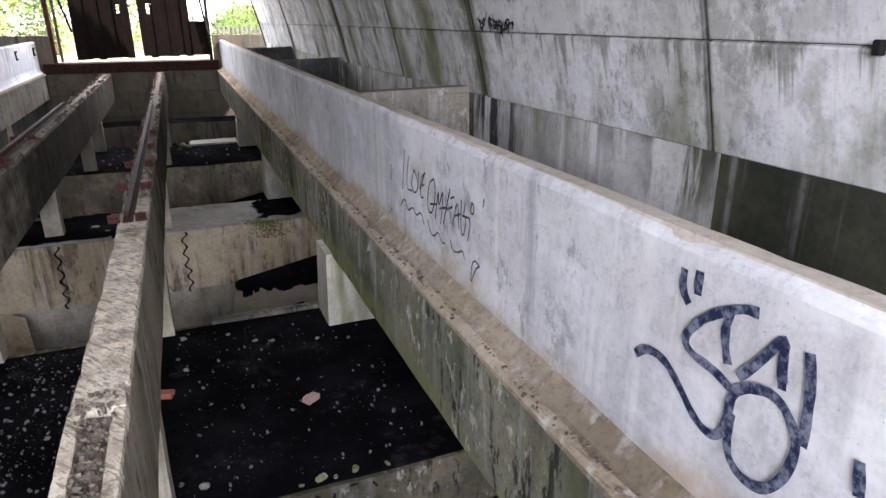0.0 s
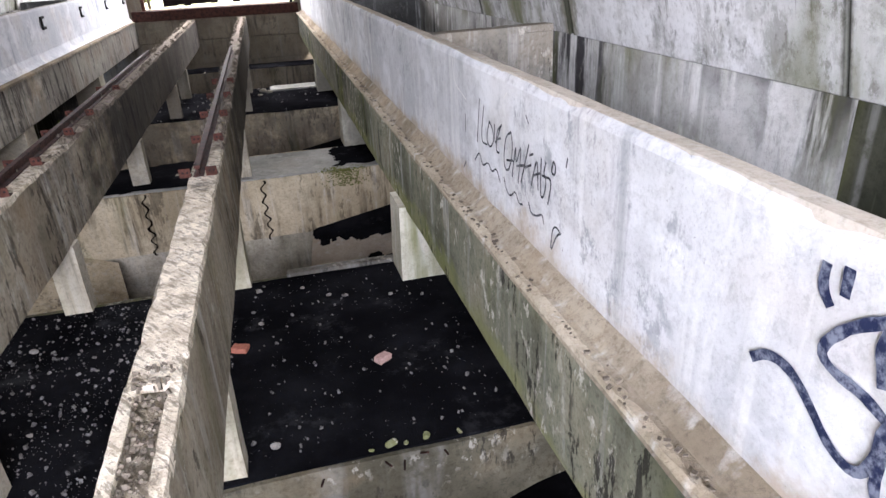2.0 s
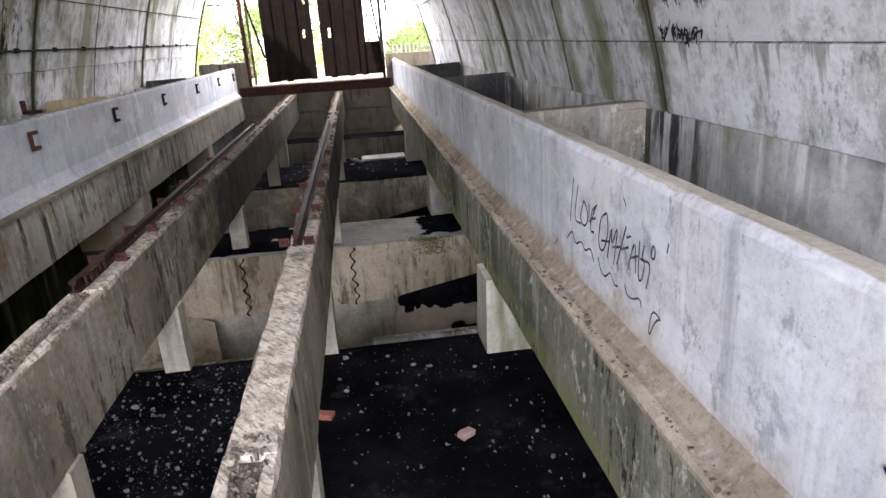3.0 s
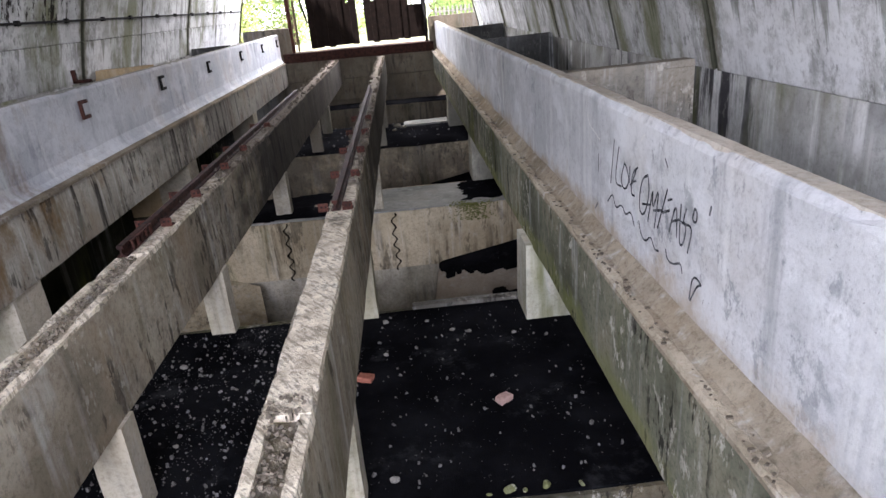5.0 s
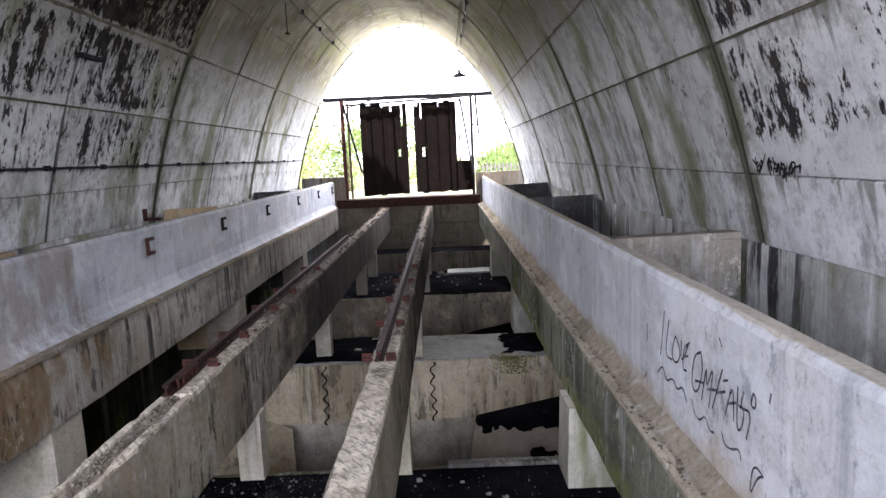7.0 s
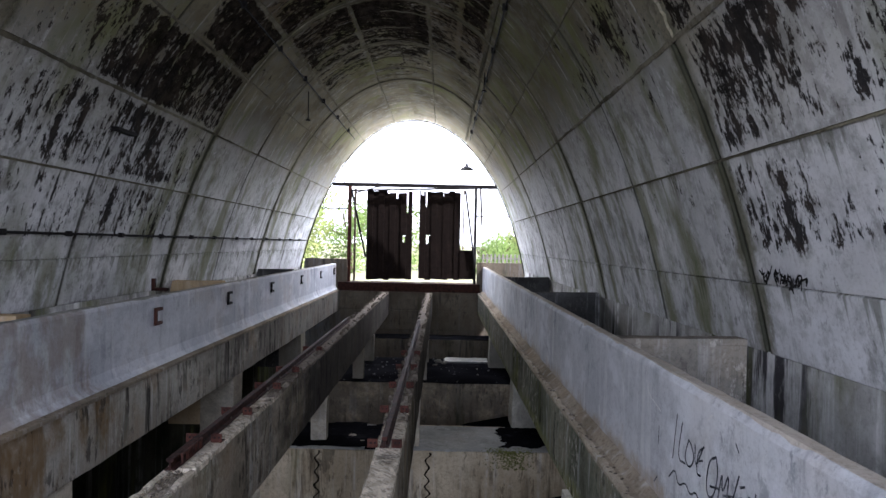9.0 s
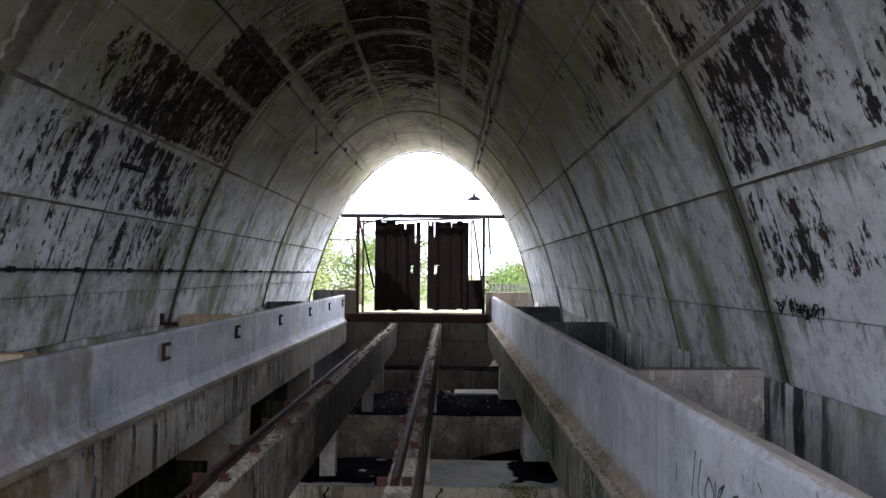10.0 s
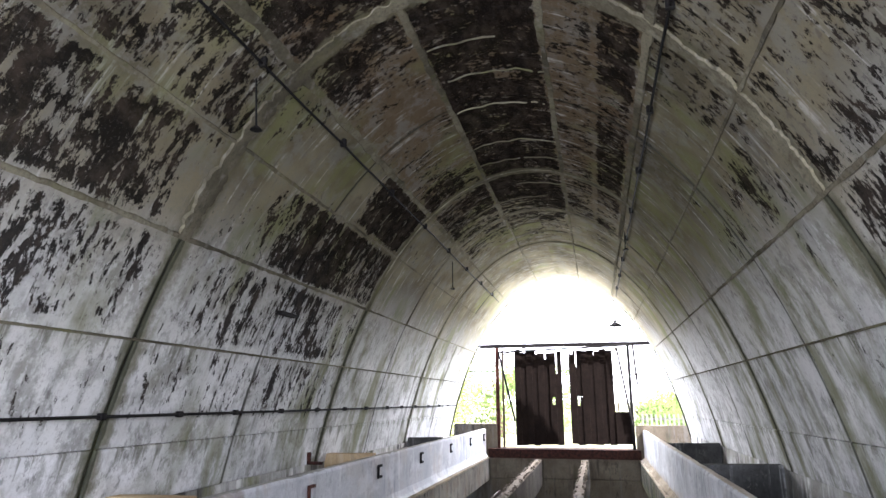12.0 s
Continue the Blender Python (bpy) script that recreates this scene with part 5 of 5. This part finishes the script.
TAG = [
    [(1.982, 0.69), (1.983, 0.636), (1.953, 0.604)],
    [(1.929, 0.702), (1.927, 0.639)],
    [(1.742, 0.67), (1.789, 0.664), (1.896, 0.595), (1.957, 0.511), (1.924, 0.478), (1.84, 0.475), (1.781, 0.453)],
    [(1.816, 0.648), (1.829, 0.58), (1.803, 0.51)],
    [(1.769, 0.494), (1.717, 0.563), (1.665, 0.656), (1.663, 0.592), (1.652, 0.528)],
    [(2.128, 0.373), (2.08, 0.416), (2.01, 0.417), (1.947, 0.373), (1.873, 0.307), (1.802, 0.298), (1.779, 0.367), (1.778, 0.455), (1.712, 0.5), (1.652, 0.507), (1.603, 0.459), (1.589, 0.411), (1.606, 0.324), (1.654, 0.256), (1.721, 0.253), (1.768, 0.293), (1.767, 0.399)],
    [(1.605, 0.642), (1.588, 0.579), (1.579, 0.432)],
    [(1.461, 0.482), (1.446, 0.406)],
]


def drawn(name, strokes, width, material, label, category):
    base = empty(name, (1.4395, *strokes[0][0]), label, category)
    for st in strokes:
        part("stroke", ribbon([st], width, 1.4395 - 0.0006 * len(base.children)), material, base)


drawn("marker_writing", MARKS_A + MARKS_B, 0.011, M_MARK, "thin dark handwritten words on the parapet", "writing")
drawn("wavy_underline", MARKS_C, 0.0095, M_MARK, "thin wavy dark line drawn on the parapet", "writing")
drawn("spray_tag", TAG, 0.026, M_INK, "navy looping spray-paint tag on the parapet", "graffiti")
drawn("chalk_line", [[(4.7, 0.755), (4.7, 0.60), (4.45, 0.545)], [(3.85, 0.66), (3.8, 0.70)]], 0.006, M_CHALK, "thin white chalk line on the parapet", "writing")


# black scrawl and an iron plate on the vault's east side
def wall_x(z):
    return arch(math.degrees(math.acos((z - BASE) / (TOP - BASE))))[0]


scr = random.Random(12)
base = empty("wall_scrawl", (wall_x(1.2), 5.3, 1.2), "illegible black scrawl on the vault side", "graffiti")
for i in range(26):
    y0 = 5.38 - 0.021 * i + scr.uniform(-0.02, 0.02)
    zz = 1.27 - 0.002 * i + scr.uniform(-0.02, 0.02)
    st = [(y0 - scr.uniform(0, 0.09), zz + scr.uniform(-0.06, 0.06)) for _ in range(scr.choice((3, 4, 5)))]
    part("stroke", ribbon([st], 0.013, wall_x(1.33) - 0.012 - 0.0005 * i), M_IRON, base)
bm = solid(wall_x(1.23) - 0.012, wall_x(1.2) + 0.02, 2.30, 2.335, 1.165, 1.215, 0.005)
thing("iron_plate", bm, M_IRON, "small black iron plate fixed on the vault side", "plate")
thing("pale_sheet", worn_prism([(0.35, -1.2), (1.32, -1.2), (1.32, -1.165), (0.35, -1.165)], 15.15, 15.66, 0.08, 0.008, (2, 3), 3, 0.02), M_FIN, "pale grey slab piece lying on coal dust", "slab piece")
for n, (x, y, w) in enumerate([(0.22, 15.2, 0.09), (0.34, 15.05, 0.06), (0.15, 14.8, 0.05), (-0.9, 9.6, 0.06), (-0.75, 9.4, 0.04)]):
    bm = lump(w, n * 5.3, 0.5)
    bmesh.ops.translate(bm, vec=(x, y, -1.2 + w * 0.3), verts=bm.verts)
    thing("stone", bm, M_POST, "pale broken concrete lump on the slab", "stone", "rubble stones")

# ---- outside ----
thing("ground", solid(-400, 400, 20.3, 900, -1.0, 0.12, 0.0), M_GRASS, "dry grassy ground outside", "ground", kind="structure")
thing("ground_near", solid(-400, 400, -600, Y_NEAR, -3.4, -0.85, 0.0), M_GRASS, "dry grassy ground outside", "ground", kind="structure")


haze = Nodes("hazy_sky_glow")
glow = haze.t.nodes.new("ShaderNodeEmission")
glow.inputs[0].default_value, glow.inputs[1].default_value = (1.0, 1.0, 0.99, 1.0), 1.3
haze.t.links.new(glow.outputs[0], haze.t.nodes["Material Output"].inputs[0])
thing("backdrop", solid(-500, 500, 420, 421, -5, 400, 0.0), haze.mat, "hazy white sky beyond the tunnel mouth", "sky", kind="structure")


def tree(x, y, h, r, seed, m):
    rn = random.Random(seed)
    base = empty("tree", (x, y, 0.1), "sunlit leafy green tree outside the mouth", "tree", "trees")
    bm = bmesh.new()
    bmesh.ops.create_cone(bm, cap_ends=True, segments=8, radius1=0.13, radius2=0.05, depth=h * 0.7, matrix=pose(x, y, 0.1 + h * 0.35))
    for i in range(6):
        a = rn.uniform(0, 6.28)
        tube(bm, (x, y, h * rn.uniform(0.25, 0.6)), (x + math.cos(a) * r * 0.7, y + math.sin(a) * r * 0.7, h * rn.uniform(0.6, 0.9)), 0.03, 6)
    part("trunk", bm, M_BARK, base)
    verts, faces = [], []
    cl = [(rn.gauss(0, 0.42) * r, rn.gauss(0, 0.42) * r, rn.uniform(0.08, 1.0) * h) for _ in range(34)]
    for cx, cy, cz in cl:
        for _ in range(120):
            p = Vector((x + cx + rn.gauss(0, 0.28), y + cy + rn.gauss(0, 0.28), 0.15 + cz + rn.gauss(0, 0.22)))
            u = Vector((rn.gauss(0, 1), rn.gauss(0, 1), rn.gauss(0, 1))).normalized()
            w = u.orthogonal().normalized()
            s = rn.uniform(0.04, 0.09)
            k = len(verts)
            verts += [p - u * s, p + w * s * 0.5, p + u * s, p - w * s * 0.5]
            faces.append((k, k + 1, k + 2, k + 3))
    me = bpy.data.meshes.new("crown")
    me.from_pydata([tuple(v) for v in verts], [], faces)
    me.materials.append(m)
    ob = new("crown", me)
    ob.data.transform(Matrix.Translation(-base.location))
    ob.parent = base


for i, (x, y, h, r) in enumerate([(-5.2, 25.5, 3.4, 1.5), (-3.6, 28.0, 3.0, 1.5), (-7.5, 29, 5.0, 2.0), (-2.0, 31, 2.8, 1.6), (0.0, 33, 2.6, 1.5), (2.6, 30, 1.5, 1.1), (4.0, 32, 1.7, 1.4), (6.2, 31, 2.4, 1.6)]):
    tree(x, y, h, r, i, M_LEAF if i % 2 else M_LEAF2)
fence = empty("fence", (3.0, 27, 0.1), "pale slatted fence outside", "fence")
for i in range(14):
    part("slat", solid(1.9 + 0.16 * i, 1.97 + 0.16 * i, 27, 27.03, 0.1, 1.05, 0.004), M_STONE, fence)
for z in (0.4, 0.85):
    part("fence_rail", solid(1.85, 4.15, 27.03, 27.06, z, z + 0.06, 0.004), M_STONE, fence)

# ---- panels of the vault sides, last ----
for wall, sign, name in ((wall_east, 1, "east"), (wall_west, -1, "west")):
    for k in range(4, 7):
        lo, hi = sorted((ROWS_ARC[k] * sign, ROWS_ARC[k + 1] * sign))
        pair = [mesh_of("panel", vault_panel(lo, hi, 0.0, ln, 0.0, a, b), M_VAULT) for ln, a, b in ((2.05, 0.018, 0.005), (2.45, 0.005, 0.018))]
        for i, y in enumerate(rings[:-1]):
            ob = new("panel", pair[i % 2])
            ob.parent = wall
            ob.location = (0.006 * noise.noise(Vector((i * 2.3, k, sign))), y, 0.004 * noise.noise(Vector((i * 1.3, k, sign + 4))))
